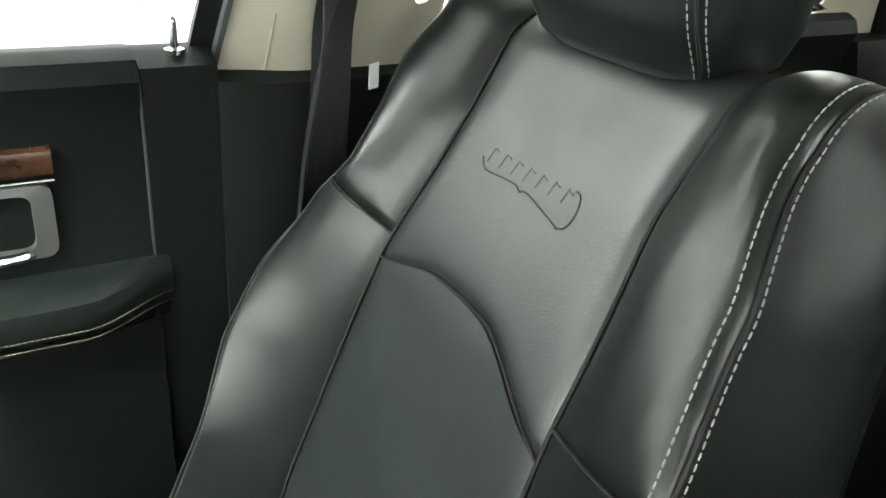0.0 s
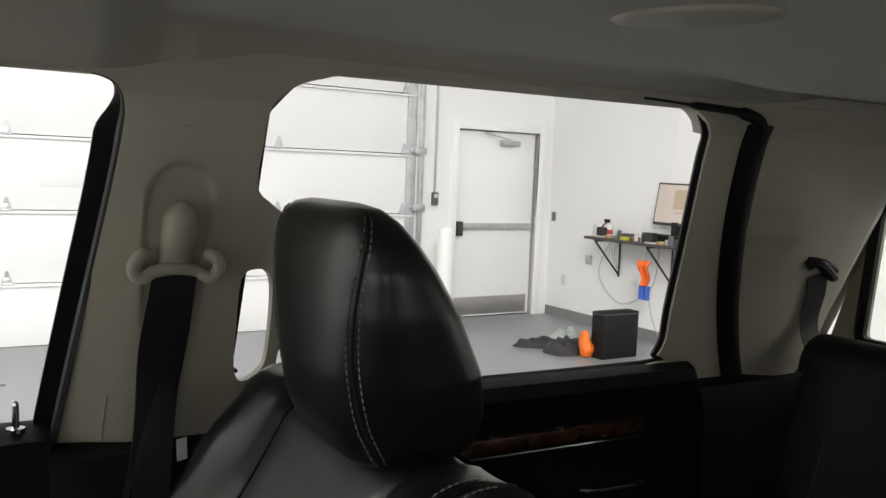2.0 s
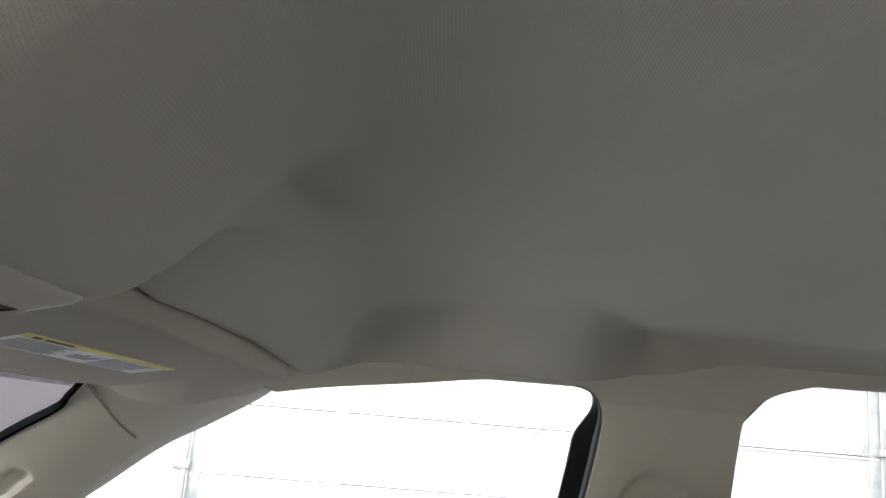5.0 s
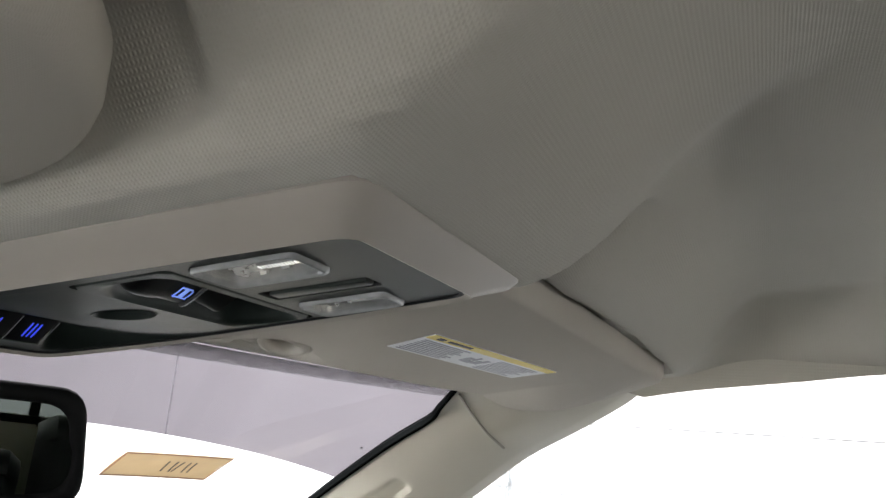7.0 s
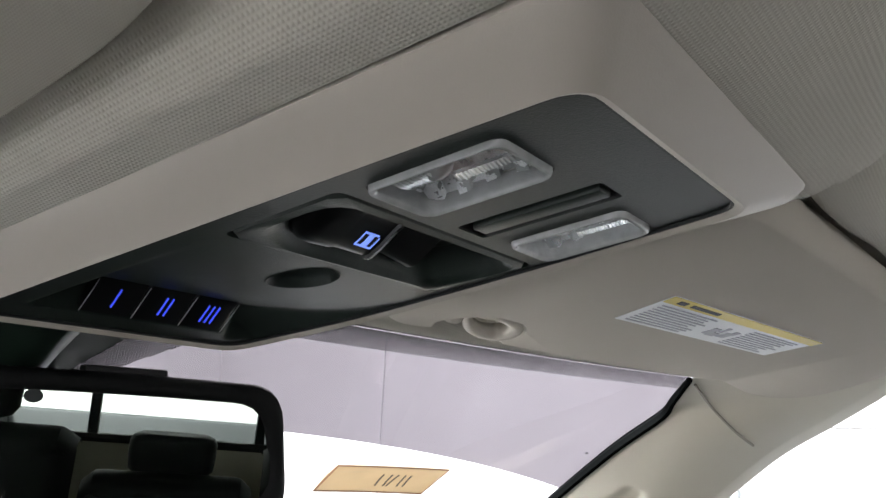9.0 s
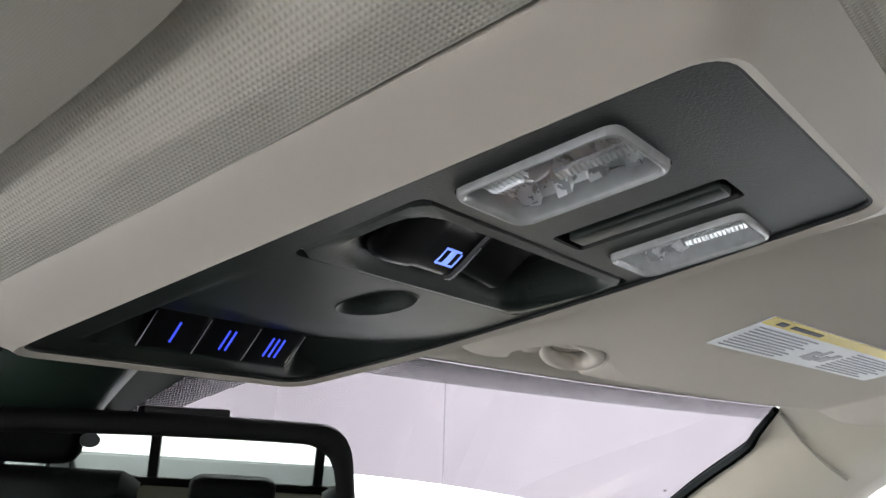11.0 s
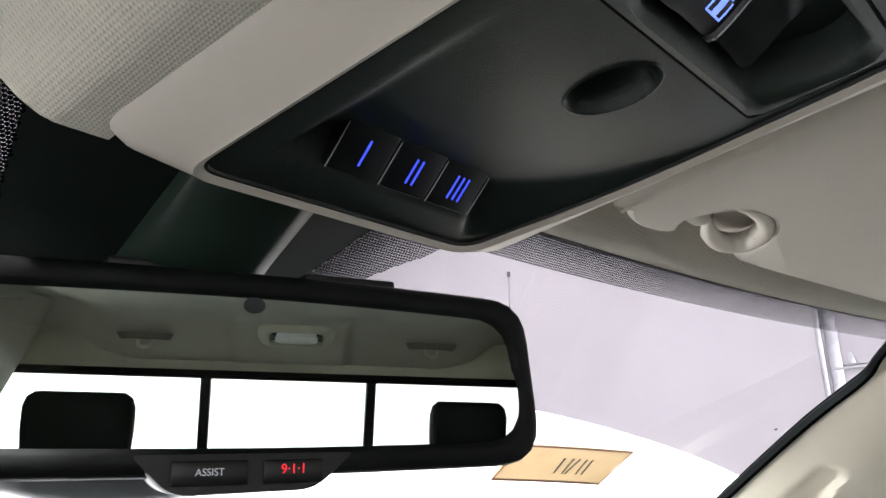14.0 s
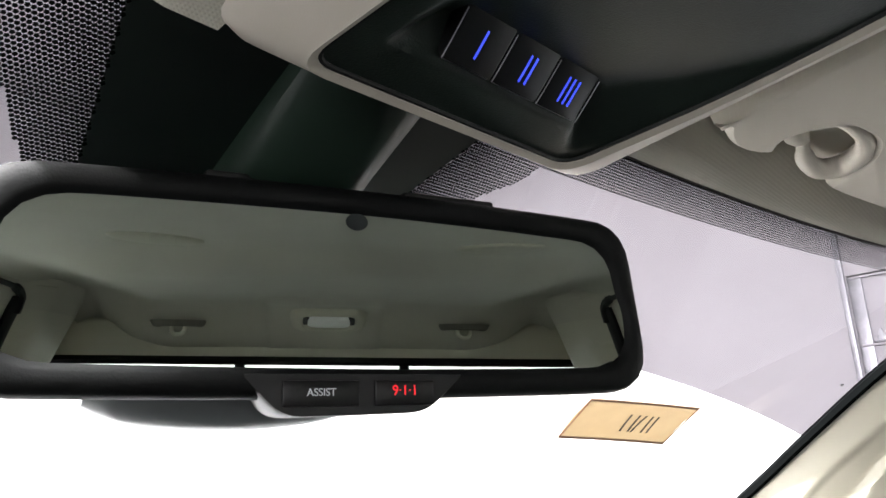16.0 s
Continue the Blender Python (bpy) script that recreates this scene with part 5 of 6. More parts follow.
part("wire_cover", place(duct, Matrix.Translation(-MC)), surface("glossy_green_black", (0.010, 0.020, 0.014), 0.42, spec=0.3), mirror, "dark glossy wire cover on the windshield")

# black printed border of the windshield, with its dots
PATCH = surface("black_glass_patch", (0.006, 0.0095, 0.008), 0.4, spec=0.35)
FRIT = surface("black_glass_print", (0.004, 0.0055, 0.005), 0.9, spec=0.0)
bm = grid(lambda a, b: glass((0.075 - 0.030 * b) * (2 * a - 1) - 0.030, -0.002 + 0.115 * b, -0.0012), 12, 10)
part("glass_print", bm, PATCH, truck, "black printed patch behind the mirror")
dots = bmesh.new()


def dot(x, d, r):
    c = glass(x, d, -0.0014)
    dots.faces.new([dots.verts.new(c + Vector((r * math.cos(a), r * math.sin(a) * 0.9, -r * math.sin(a) * 0.43))) for a in (0.0, 1.2566, 2.5133, 3.7699, 5.0265)])


PITCH = 0.00155
for j in range(84):
    d = 0.0005 + j * PITCH * 0.87
    half = 0.075 - 0.030 * (d + 0.002) / 0.115
    for k in range(740):
        x = -0.56 + (k + 0.5 * (j % 2)) * PITCH
        if abs(x) > edge_x(d) - 0.006:
            continue
        side = abs(x + 0.030) - half
        if side < -0.0005 and d < 0.112:
            continue
        strip = d < 0.0175
        skirt = side < 0.040 and d < 0.020 + 0.075 * math.exp(-(max(side, 0) / 0.026) ** 2) and d < 0.10
        if strip or skirt:
            fade = min(max(d / 0.0175, 0), 1) if strip and not skirt else min(max(side / 0.04, 0), 1)
            dot(x, d, PITCH * (0.60 - 0.12 * fade))
frit = part("glass_dots", dots, FRIT, truck, "rows of small black printed dots", False)
frit["kind"] = "stuff"

# paper tag taped to the windshield
tg = [Vector(S) for S in ((0.313, 0.859), (0.455, 0.847), (0.474, 0.894), (0.332, 0.903))]


def on_tag(u, v, up):
    p = tg[0].lerp(tg[1], u).lerp(tg[3].lerp(tg[2], u), v)
    return glass(p.x, p.y - header_y(p.x), -0.002 - up + 0.0015 * math.sin(v * 3.1))


tag = solo("paper_tag", thicken(grid(lambda a, b: on_tag(a, b, 0), 8, 5), lambda c: c + Vector((0, 0, 0.0005))), KRAFT, "brown paper stock tag with marker writing, stuck on the windshield", "paper tag")
for u0, u1, v0, v1 in ((0, 1, 0.0, 0.05), (0, 1, 0.95, 1.0), (0.0, 0.015, 0.05, 0.95), (0.985, 1.0, 0.05, 0.95)):
    part("printed_edge", thicken(grid(lambda a, b: on_tag(u0 + (u1 - u0) * a, v0 + (v1 - v0) * b, 0.0004), 6, 1), lambda c: c + Vector((0, 0, 0.0002))), KRAFT_EDGE, tag, "", False)
for u, tilt in ((0.45, 0.02), (0.53, 0.015), (0.59, -0.015), (0.655, 0.02), (0.71, 0.02)):
    part("marker_bar", thicken(grid(lambda a, b: on_tag(u + tilt * b + 0.017 * a, 0.35 + 0.42 * b, 0.0004), 1, 3), lambda c: c + Vector((0, 0, 0.0002))), BLACKINK, tag, "", False)

# a small dark speck of dirt on the shade band
speck = bmesh.new()
speck.faces.new([speck.verts.new(glass(0.6065 + 0.0022 * math.cos(a), 0.1435 + 0.0011 * math.sin(a), -0.0016)) for a in steps(0, 5.6, 8)])
part("dirt_speck", thicken(speck, lambda c: c + Vector((0, 0, 0.0006))), RUBBER, truck, "small dark speck of dirt on the glass")


# ---- front passenger seat ----
SX0 = 0.455
SO = Vector((SX0, -0.018, 1.243))
SV, SW = Vector((0, -0.387, 0.922)), Vector((0, 0.922, 0.387))


LUM = ((-0.62, 0.0), (-0.40, 0.022), (-0.15, 0.030), (0.0, 0.015), (0.12, 0.0))
HALF_I = ((-0.62, 0.165), (-0.30, 0.160), (-0.14, 0.153), (0.03, 0.136), (0.14, 0.142))
RIDGE_U = ((-0.62, 0.325), (-0.32, 0.320), (-0.12, 0.293), (0.0, 0.266), (0.10, 0.232), (0.15, 0.226))
RIDGE_DOOR = ((-0.62, 0.205), (-0.42, 0.222), (-0.30, 0.262), (-0.22, 0.276), (-0.13, 0.256), (-0.07, 0.228), (0.0, 0.234), (0.06, 0.248), (0.15, 0.240))
RIDGE_W = ((-0.62, 0.125), (-0.32, 0.110), (-0.12, 0.070), (0.02, 0.045), (0.15, 0.005))
BACK_W = -0.115


def seat_point(p, v, dip=0.0):
    """p: 0 middle, 1 insert seam, 2 bolster ridge, 3 back edge, negative towards the middle of the cab. v: up the backrest; over 0.10 it rolls back."""
    s, q = (1 if p >= 0 else -1), abs(p)
    top = 0.098 + 0.012 * smoothstep(0.8, 1.4, q) - 0.035 * smoothstep(2.1, 3, q)
    roll = 0.0
    if v > top:
        roll, v = v - top, top
    lum, hi, ru, rw = piecewise(LUM, v), piecewise(HALF_I, v), piecewise(RIDGE_DOOR if p > 0 else RIDGE_U, v), piecewise(RIDGE_W, v)
    if q <= 1:
        u, w = q * hi, lum + 0.006 * (1 - q * q) * (-1)
    elif q <= 2:
        t = q - 1
        u = hi + (ru - hi) * (t + 0.10 * math.sin(t * 3.1416))
        w = lum + (rw - lum) * (t ** 1.25) + 0.016 * max(math.sin(t * 3.14159), 0.0) ** 0.8
    else:
        t = q - 2
        u = ru + 0.004 * max(math.sin(t * 3.14159), 0.0) - 0.012 * t
        if p < 0:
            u += (0.284 + 0.066 * smoothstep(0.08, -0.35, v) - ru) * smoothstep(0.05, 0.9, t)
        w = rw + (BACK_W - rw) * t
    w -= dip
    if roll > 0:
        r = 0.062
        th = min(roll / r, 1.75)
        depth = (w - BACK_W)
        v = v + r * math.sin(th) * (1 - 0.9 * smoothstep(2.1, 2.9, q))
        w = w - min(r, depth * 0.6) * (1 - math.cos(th)) * 1.3
        u *= 1 - 0.06 * (1 - math.cos(th)) * smoothstep(0.8, 2, q)
    return SO + Vector((s * u, 0, 0)) + SV * v + SW * w


seat = thing("front_seat", "black leather front passenger seat with grey double stitching", "car seat", at=(SX0, 0.1, 0.7))
SINV = Matrix.Translation(-Vector((SX0, 0.1, 0.7)))


def spart(name, bm, mat, label="", parent=None, smooth=True):
    return part(name, place(bm, SINV), mat, parent or seat, label, smooth)


def patch(name, p0, p1, v0, v1, mat, label="", nu=18, nv=40, pucker=0.006, wr=0.0):
    """A stuffed leather panel between two seams; v0 and v1 are functions of p."""
    def at(a, b):
        p = p0 + (p1 - p0) * a
        lo, hi = v0(p), v1(p)
        v = lo + (hi - lo) * b
        wide = abs(p1 - p0) * 0.11
        d = min(a * wide, (1 - a) * wide, b * (hi - lo), 99)
        dip = pucker * math.exp(-(d / 0.0045) ** 2) + pucker * 0.35 * math.exp(-(d / 0.016) ** 2)
        if wr:
            dip += wr * noise.noise(Vector((p * 5, v * 16, 2.0))) + wr * 0.8 * abs(noise.noise(Vector((p * 3 + v * 20, v * 9, 5.0)))) * smoothstep(1.2, 1.7, abs(p))
        return seat_point(p, v, dip)
    return spart(name, grid(at, nu, nv), mat, label)


TOPV = 0.205
insert_top = lambda p: -0.145 + 0.022 * smoothstep(1.0, 0.35, p) * (1 - 0.5 * smoothstep(0.2, -0.9, p)) - 0.050 * smoothstep(-0.12, -1.15, p)
cross = lambda p: (-0.118 if p > 0 else -0.150) + 0.02 * (abs(p) - 1)
bottom = lambda p: -0.62
patch("upper_insert", -1, 1, insert_top, lambda p: TOPV, LEATHER_SOFT, "smooth black leather upper panel with embossed badge", 30, 50, wr=0.0006)
patch("lower_insert", -1, 1, bottom, insert_top, LEATHER_SOFT, "finely perforated black leather lower panel", 30, 50, wr=0.0006)
for s in (1, -1):
    patch("shoulder_bolster", s * 1, s * 2, cross, lambda p: TOPV, LEATHER, "", 22, 44, wr=0.0014 if s < 0 else 0.0008)
    patch("side_bolster", s * 1, s * 2, bottom, cross, LEATHER, "", 22, 44, wr=0.0020 if s < 0 else 0.0009)
    patch("side_panel", s * 2, s * 3, bottom, lambda p: TOPV, SHADED_VINYL, "black vinyl side, darkened for blocked light", 14, 50, wr=0.0006)
spart("back_shell", grid(lambda a, b: seat_point(-3 + 6 * a, -0.62 + 0.82 * b, 0.0) * 1.0 + SW * (BACK_W - (seat_point(-3 + 6 * a, -0.62 + 0.82 * b) - SO).dot(SW)), 24, 20), DOORTRIM)
for s in (1, -1):
    for p in (1, 2):
        spart("piping", tube([seat_point(s * p, v, 0.005) for v in steps(-0.6, TOPV, 60)], 0.0022, 6), SEAM)
    spart("piping", tube([seat_point(s * p, cross(s * p), 0.005) for p in steps(1, 2, 14)], 0.0022, 6), SEAM)
spart("piping", tube([seat_point(p, insert_top(p), 0.005) for p in steps(-1, 1, 30)], 0.0022, 6), SEAM)


def stitch_row(curve, gap=0.0075, dash=0.0052, r=0.00085):
    """Short thread dashes along a list of points."""
    bm, acc, pts = bmesh.new(), 0.0, [Vector(p) for p in curve]
    seg = []
    for a, b in zip(pts, pts[1:]):
        seg.append((acc, a, b))
        acc += (b - a).length

    def at(d):
        for s0, a, b in reversed(seg):
            if d >= s0:
                return a.lerp(b, (d - s0) / max((b - a).length, 1e-9))
        return pts[0]

    d = 0.0
    while d + dash < acc:
        tube([at(d), at(d + dash / 2), at(d + dash)], [r * 0.6, r, r * 0.6], 5, bm)
        d += gap
    return bm


for off in (-0.055, 0.055):
    curve = [seat_point(-(2 + off * (2.0 if off < 0 else 0.9)), v, -0.0022 if off < 0 else 0.0) - Vector((0.0024 if off > 0 else 0, 0, 0)) for v in steps(-0.58, 0.19, 120)]
    spart("stitching", stitch_row(curve, 0.0072, 0.0052, 0.0009), THREAD, "row of light grey stitches")
curve = [seat_point(2 - 0.12, v, -0.0008) for v in steps(-0.58, 0.10, 100)]
spart("stitching", stitch_row(curve, 0.006, 0.0045, 0.0005), surface("dark_thread", (0.12, 0.12, 0.12), 0.7))

# embossed badge: a banner outline with seven small raised bars
EMB = LEATHER_SOFT


def badge(u, v, w=0.0002):
    return seat_point(u / piecewise(HALF_I, v), v, -w)


banner = [(0.080, 0.000), (0.070, -0.009), (0.045, -0.008), (0.022, -0.007), (0.014, -0.011), (0.006, -0.008), (-0.020, -0.013), (-0.050, -0.020)]
spart("badge_line", tube([badge(u, v - 0.002) for u, v in spline([Vector((p[0], p[1])) for p in banner], 4)], 0.0009, 6), EMB, "pressed badge outline")
spart("badge_line", tube([badge(u, v) for u, v in spline([Vector(p) for p in ((-0.050, -0.020), (-0.058, -0.017), (-0.062, -0.004), (-0.058, 0.010), (-0.050, 0.013))], 4)], 0.0013, 6), EMB)
for k in range(7):
    u = 0.072 - k * 0.0185
    spart("badge_bar", tube([badge(u, -0.004 + 0.0015 * k * 0.3), badge(u - 0.003, 0.010 + 0.0015 * k * 0.3)], 0.0008, 6), EMB)
    spart("badge_bar", tube([badge(u - 0.004, 0.010), badge(u - 0.010, 0.009)], 0.0007, 6), EMB)
spart("cushion", grid(lambda a, b: Vector((SX0 + (2 * a - 1) * 0.26, 0.60 - 0.48 * b, 0.79 + 0.05 * abs(2 * a - 1) ** 4 - 0.05 * b - 0.06 * smoothstep(0.25, 0.0, b) - 0.3 * (abs(2 * a - 1) > 0.999))), 24, 16), LEATHER, "black leather seat cushion")
spart("seat_base", block(SX0 - 0.24, SX0 + 0.24, 0.10, 0.58, 0.602, 0.78, 0.03), DOORTRIM)

# head restraint
HRC = Vector((SX0 + 0.004, -0.10, 1.38))
hz = ((1.346, 0.066, -0.090, -0.150), (1.352, 0.096, -0.070, -0.178), (1.364, 0.113, -0.055, -0.196), (1.395, 0.127, -0.043, -0.203), (1.44, 0.140, -0.038, -0.192), (1.50, 0.1465, -0.036, -0.160), (1.54, 0.1465, -0.037, -0.132), (1.565, 0.139, -0.040, -0.112), (1.583, 0.125, -0.046, -0.095), (1.593, 0.102, -0.054, -0.083), (1.597, 0.064, -0.062, -0.074))


def hr_ring(z, hx, yf, yb, n=64):
    ring = []
    for k in range(n):
        a = 6.28318 * k / n
        c, s_ = math.cos(a), math.sin(a)
        e = 0.52
        x = hx * (abs(c) ** e) * (1 if c > 0 else -1)
        yy = (yf + yb) / 2 + (yf - yb) / 2 * (abs(s_) ** 0.62) * (1 if s_ > 0 else -1)
        x *= 1 - 0.10 * smoothstep(0, 1, (yf - yy) / (yf - yb)) * 0.6
        ring.append(Vector((HRC.x + x, yy, z)))
    return ring


def hr_at(z):
    zs = [h[0] for h in hz]
    z = min(max(z, zs[0]), zs[-1])
    for p, q in zip(hz, hz[1:]):
        if z <= q[0]:
            t = (z - p[0]) / (q[0] - p[0])
            return hr_ring(z, *(p[i] + (q[i] - p[i]) * t for i in (1, 2, 3)))
    return hr_ring(*hz[-1])


zs = sorted(set([h[0] for h in hz] + steps(1.39, 1.57, 14)))
hr_rings = [hr_at(z) for z in zs]
headrest = spart("headrest", loft(hr_rings), LEATHER, "black leather headrest with stitched side seam")


def hr_line(side, shift):
    """A line up the front corner of the head restraint."""
    out = []
    for z in steps(1.358, 1.588, 50):
        ring = hr_at(z)
        bow = 4.5 * ((z - 1.47) / 0.115) ** 2 - 1.2
        k = (8.3 - bow + shift) if side > 0 else (23.7 + bow - shift)
        k = k % 64
        i = int(math.floor(k))
        p = ring[i].lerp(ring[(i + 1) % 64], k - i)
        out.append(p + (p - Vector((HRC.x, -0.10, z))).normalized() * 0.0006)
    return out


for side in (1, -1):
    part("seam_line", place(tube(hr_line(side, 0), 0.0016, 5), SINV), SEAM, headrest)
    for sh in (-1.0, 1.0):
        part("stitching", place(stitch_row(hr_line(side, sh), 0.0072, 0.005, 0.0008), SINV), THREAD, headrest, "row of light grey stitches")
for x in (-0.06, 0.06):
    spart("post", tube([(HRC.x + x, -0.105, 1.38), (HRC.x + x, -0.11, 1.30)], 0.006, 10), CHROME)


# ---- rear bench ----
bench = thing("rear_bench", "black leather rear bench seat with three headrests", "car seat", at=(0, -1.0, 0.7))
BINV = Matrix.Translation(-Vector((0, -1.0, 0.7)))


def rear_back(x0, x1):
    crest = 1.235 if x0 * x1 < 0 else 1.325

    def at(a, b):
        x = x0 + (x1 - x0) * a
        edge = min(a, 1 - a) * abs(x1 - x0)
        side = math.exp(-(edge / 0.02) ** 2)
        if b < 0.8:
            z = 0.95 + (crest - 0.95) * b / 0.8
            y = -0.93 - 0.30 * (z - 0.95) + 0.025 * math.sin(3.14 * min(edge / 0.12, 1) * 0.5) - 0.05 * side
        else:
            th = (b - 0.8) / 0.2 * 2.4
            z = crest + 0.045 * math.sin(th) - 0.035 * side
            y = -0.93 - 0.30 * (crest - 0.95) + 0.025 - 0.05 * side - 0.055 * (1 - math.cos(th))
        return Vector((x, y, z))
    return grid(at, 26, 40)


for x0, x1 in ((0.22, 0.70), (-0.20, 0.20), (-0.70, -0.22)):
    part("backrest", place(rear_back(x0, x1), BINV), SHADED_LEATHER, bench)
    for k in (-0.24, 0.24):
        part("seam_line", place(tube([((x0 + x1) / 2 + (x1 - x0) * k, -0.905 - 0.30 * (z - 0.95) - 0.0005, z) for z in steps(1.0, 1.23, 10)], 0.0025, 6), BINV), SEAM, bench)
part("cushion", place(block(-0.68, 0.68, -0.98, -0.46, 0.78, 1.0, 0.04, 3), BINV), SHADED_LEATHER, bench)
part("cushion_base", place(block(-0.66, 0.66, -1.0, -0.52, 0.602, 0.79, 0.01), BINV), DOORTRIM, bench)
for cx, z0, z1, hw in ((0.452, 1.375, 1.548, 0.098), (-0.485, 1.375, 1.548, 0.125), (0.0, 1.265, 1.365, 0.105)):
    rings = []
    for t, k in ((0, 0.72), (0.04, 0.86), (0.15, 0.97), (0.5, 1.0), (0.8, 1.0), (0.93, 0.94), (1.0, 0.80)):
        z = z0 + (z1 - z0) * t
        rings.append([(cx + hw * k * (abs(math.cos(a)) ** 0.4) * (1 if math.cos(a) > 0 else -1), -1.11 + 0.045 * k * (abs(math.sin(a)) ** 0.7) * (1 if math.sin(a) > 0 else -1), z) for a in steps(0, 6.1850, 63)])
    part("headrest", place(loft(rings), BINV), SHADED_LEATHER, bench)
    for dx in (-0.05, 0.05):
        part("post", place(tube([(cx + dx, -1.11, z0 + 0.02), (cx + dx, -1.11, z0 - 0.06)], 0.006, 8), BINV), CHROME, bench)


# ---- seat belts ----
def strap(path, width, across, bm=None, thick=0.0014):
    """A flat band along points; across: its width direction at each point."""
    rows_ = []
    for i, p in enumerate(path):
        p = Vector(p)
        d = (Vector(path[min(i + 1, len(path) - 1)]) - Vector(path[max(i - 1, 0)])).normalized()
        w = Vector(across[i] if isinstance(across, list) else across)
        w = (w - d * w.dot(d)).normalized()
        n = d.cross(w)
        wd = width[i] if isinstance(width, list) else width
        rows_.append([p - w * wd / 2 - n * thick / 2, p + w * wd / 2 - n * thick / 2, p + w * wd / 2 + n * thick / 2, p - w * wd / 2 + n * thick / 2])
    return loft(rows_, True, bm)


belt = thing("seat_belt", "dark webbing seat belt hanging from its beige pillar guide", "seat belt", "seat belts", at=(0.70, 0.036, 1.50))
LINV = Matrix.Translation(-Vector((0.70, 0.036, 1.50)))


def pil(y, z, inn=0.0):
    """On the B pillar trim, inn metres towards the cab."""
    return Vector((side_x(z) - pillar_bulge(y, z) - inn, y, z))


pts = spline([pil(0.038, 1.506, 0.018), pil(0.041, 1.47, 0.020), pil(0.056, 1.38, 0.024), Vector((0.742, 0.075, 1.28)), Vector((0.748, 0.090, 1.18)), Vector((0.755, 0.100, 1.05))], 6)
tw = [Vector((0.0, 1, 0)).lerp(Vector((-0.88, 0.30, 0)), smoothstep(0.15, 0.65, i / (len(pts) - 1))) for i in range(len(pts))]
part("webbing", place(strap(pts, [0.050 - 0.004 * i / len(pts) for i in range(len(pts))], tw), LINV), BELT, belt, "dark grey belt webbing")
back_run = spline([pil(0.034, 1.500, 0.012), pil(0.036, 1.42, 0.010), pil(0.042, 1.33, 0.010), Vector((0.768, 0.052, 1.22)), Vector((0.772, 0.060, 1.05))], 5)
part("webbing", place(strap(back_run, 0.046, Vector((0.1, 1, 0))), LINV), BELT, belt)
part("care_label", place(strap([Vector((0.708, 0.027, 1.294)), Vector((0.712, 0.025, 1.266))], 0.013, Vector((-0.3, 1, 0))), LINV), PAPER, belt, "small white printed label")
# guide: a bar with two upturned hooks, a cover over its bolt
bar = spline([pil(0.070, 1.522, 0.020), pil(0.080, 1.519, 0.020), pil(0.086, 1.508, 0.022), pil(0.083, 1.497, 0.022), pil(0.074, 1.493, 0.022), pil(0.062, 1.500, 0.022), pil(0.036, 1.504, 0.024), pil(0.012, 1.500, 0.022), pil(0.000, 1.493, 0.022), pil(-0.008, 1.497, 0.022), pil(-0.011, 1.508, 0.022), pil(-0.005, 1.519, 0.020), pil(0.004, 1.522, 0.020)], 5)
part("guide", place(tube(bar, 0.0078, 10), LINV), BEIGE, belt, "beige plastic belt guide")
cov = []
for t in steps(0, 1, 16):
    z = 1.506 + 0.078 * t
    hw = 0.0185 * math.sqrt(max(1 - (max(t - 0.66, 0) / 0.345) ** 2, 0)) * (1 - 0.06 * (1 - t) ** 2) + 0.001
    dep = 0.033 * math.sin(min(t * 2.2 + 0.55, 1.5708)) * (1 - max(t - 0.7, 0) ** 2 * 6) + 0.002
    cov.append([pil(0.036 + hw * math.cos(a), z, 0.002 + dep * max(math.sin(a), 0.0) ** 0.6) for a in steps(0, 3.1416, 16)])
part("guide_cover", place(loft(cov), LINV), BEIGE, belt, "rounded beige bolt cover")
part("pillar_rib", tube(spline([pil(0.105, 1.262, 0.001), pil(0.104, 1.30, 0.002), pil(0.102, 1.33, -0.001)], 4), 0.0018, 8), BEIGE, truck)

arc = [pil(0.035 + 0.016 * math.cos(a), 1.686 + 0.018 * math.sin(a), 0.0004) for a in steps(3.3, 6.1, 12)]
part("airbag_mark", tube(arc, 0.0009, 6), BEIGE, truck, "small pressed arc in the pillar trim")

rear_belt = thing("seat_belt", "grey-green webbing rear seat belt through a black slot", "seat belt", "seat belts", at=(0.70, -1.1, 1.47))
RINV = Matrix.Translation(-Vector((0.70, -1.1, 1.47)))


def cpil(y, z, inn=0.0):
    return Vector((side_x(z) - 0.035 - inn, y, z))


part("webbing", place(strap(spline([cpil(-1.115, 1.468, 0.008), cpil(-1.13, 1.43, 0.012), cpil(-1.15, 1.36, 0.02), Vector((0.73, -1.17, 1.26)), Vector((0.70, -1.18, 1.15))], 5), 0.048, Vector((0, 1, 0.1))), RINV), BELT, rear_belt)
part("slot_guide", place(tube(spline([cpil(-1.075, 1.484, 0.006), cpil(-1.09, 1.492, 0.012), cpil(-1.12, 1.478, 0.016), cpil(-1.15, 1.464, 0.012), cpil(-1.165, 1.462, 0.006)], 5), 0.010, 8), RINV), RUBBER, rear_belt, "black plastic belt slot")
bl = place(tube(spline([cpil(-1.075, 1.495, 0.002), cpil(-1.12, 1.489, 0.008), cpil(-1.165, 1.474, 0.002)], 5), 0.008, 8), RINV)
part("slot_guide", bl, RUBBER, rear_belt)

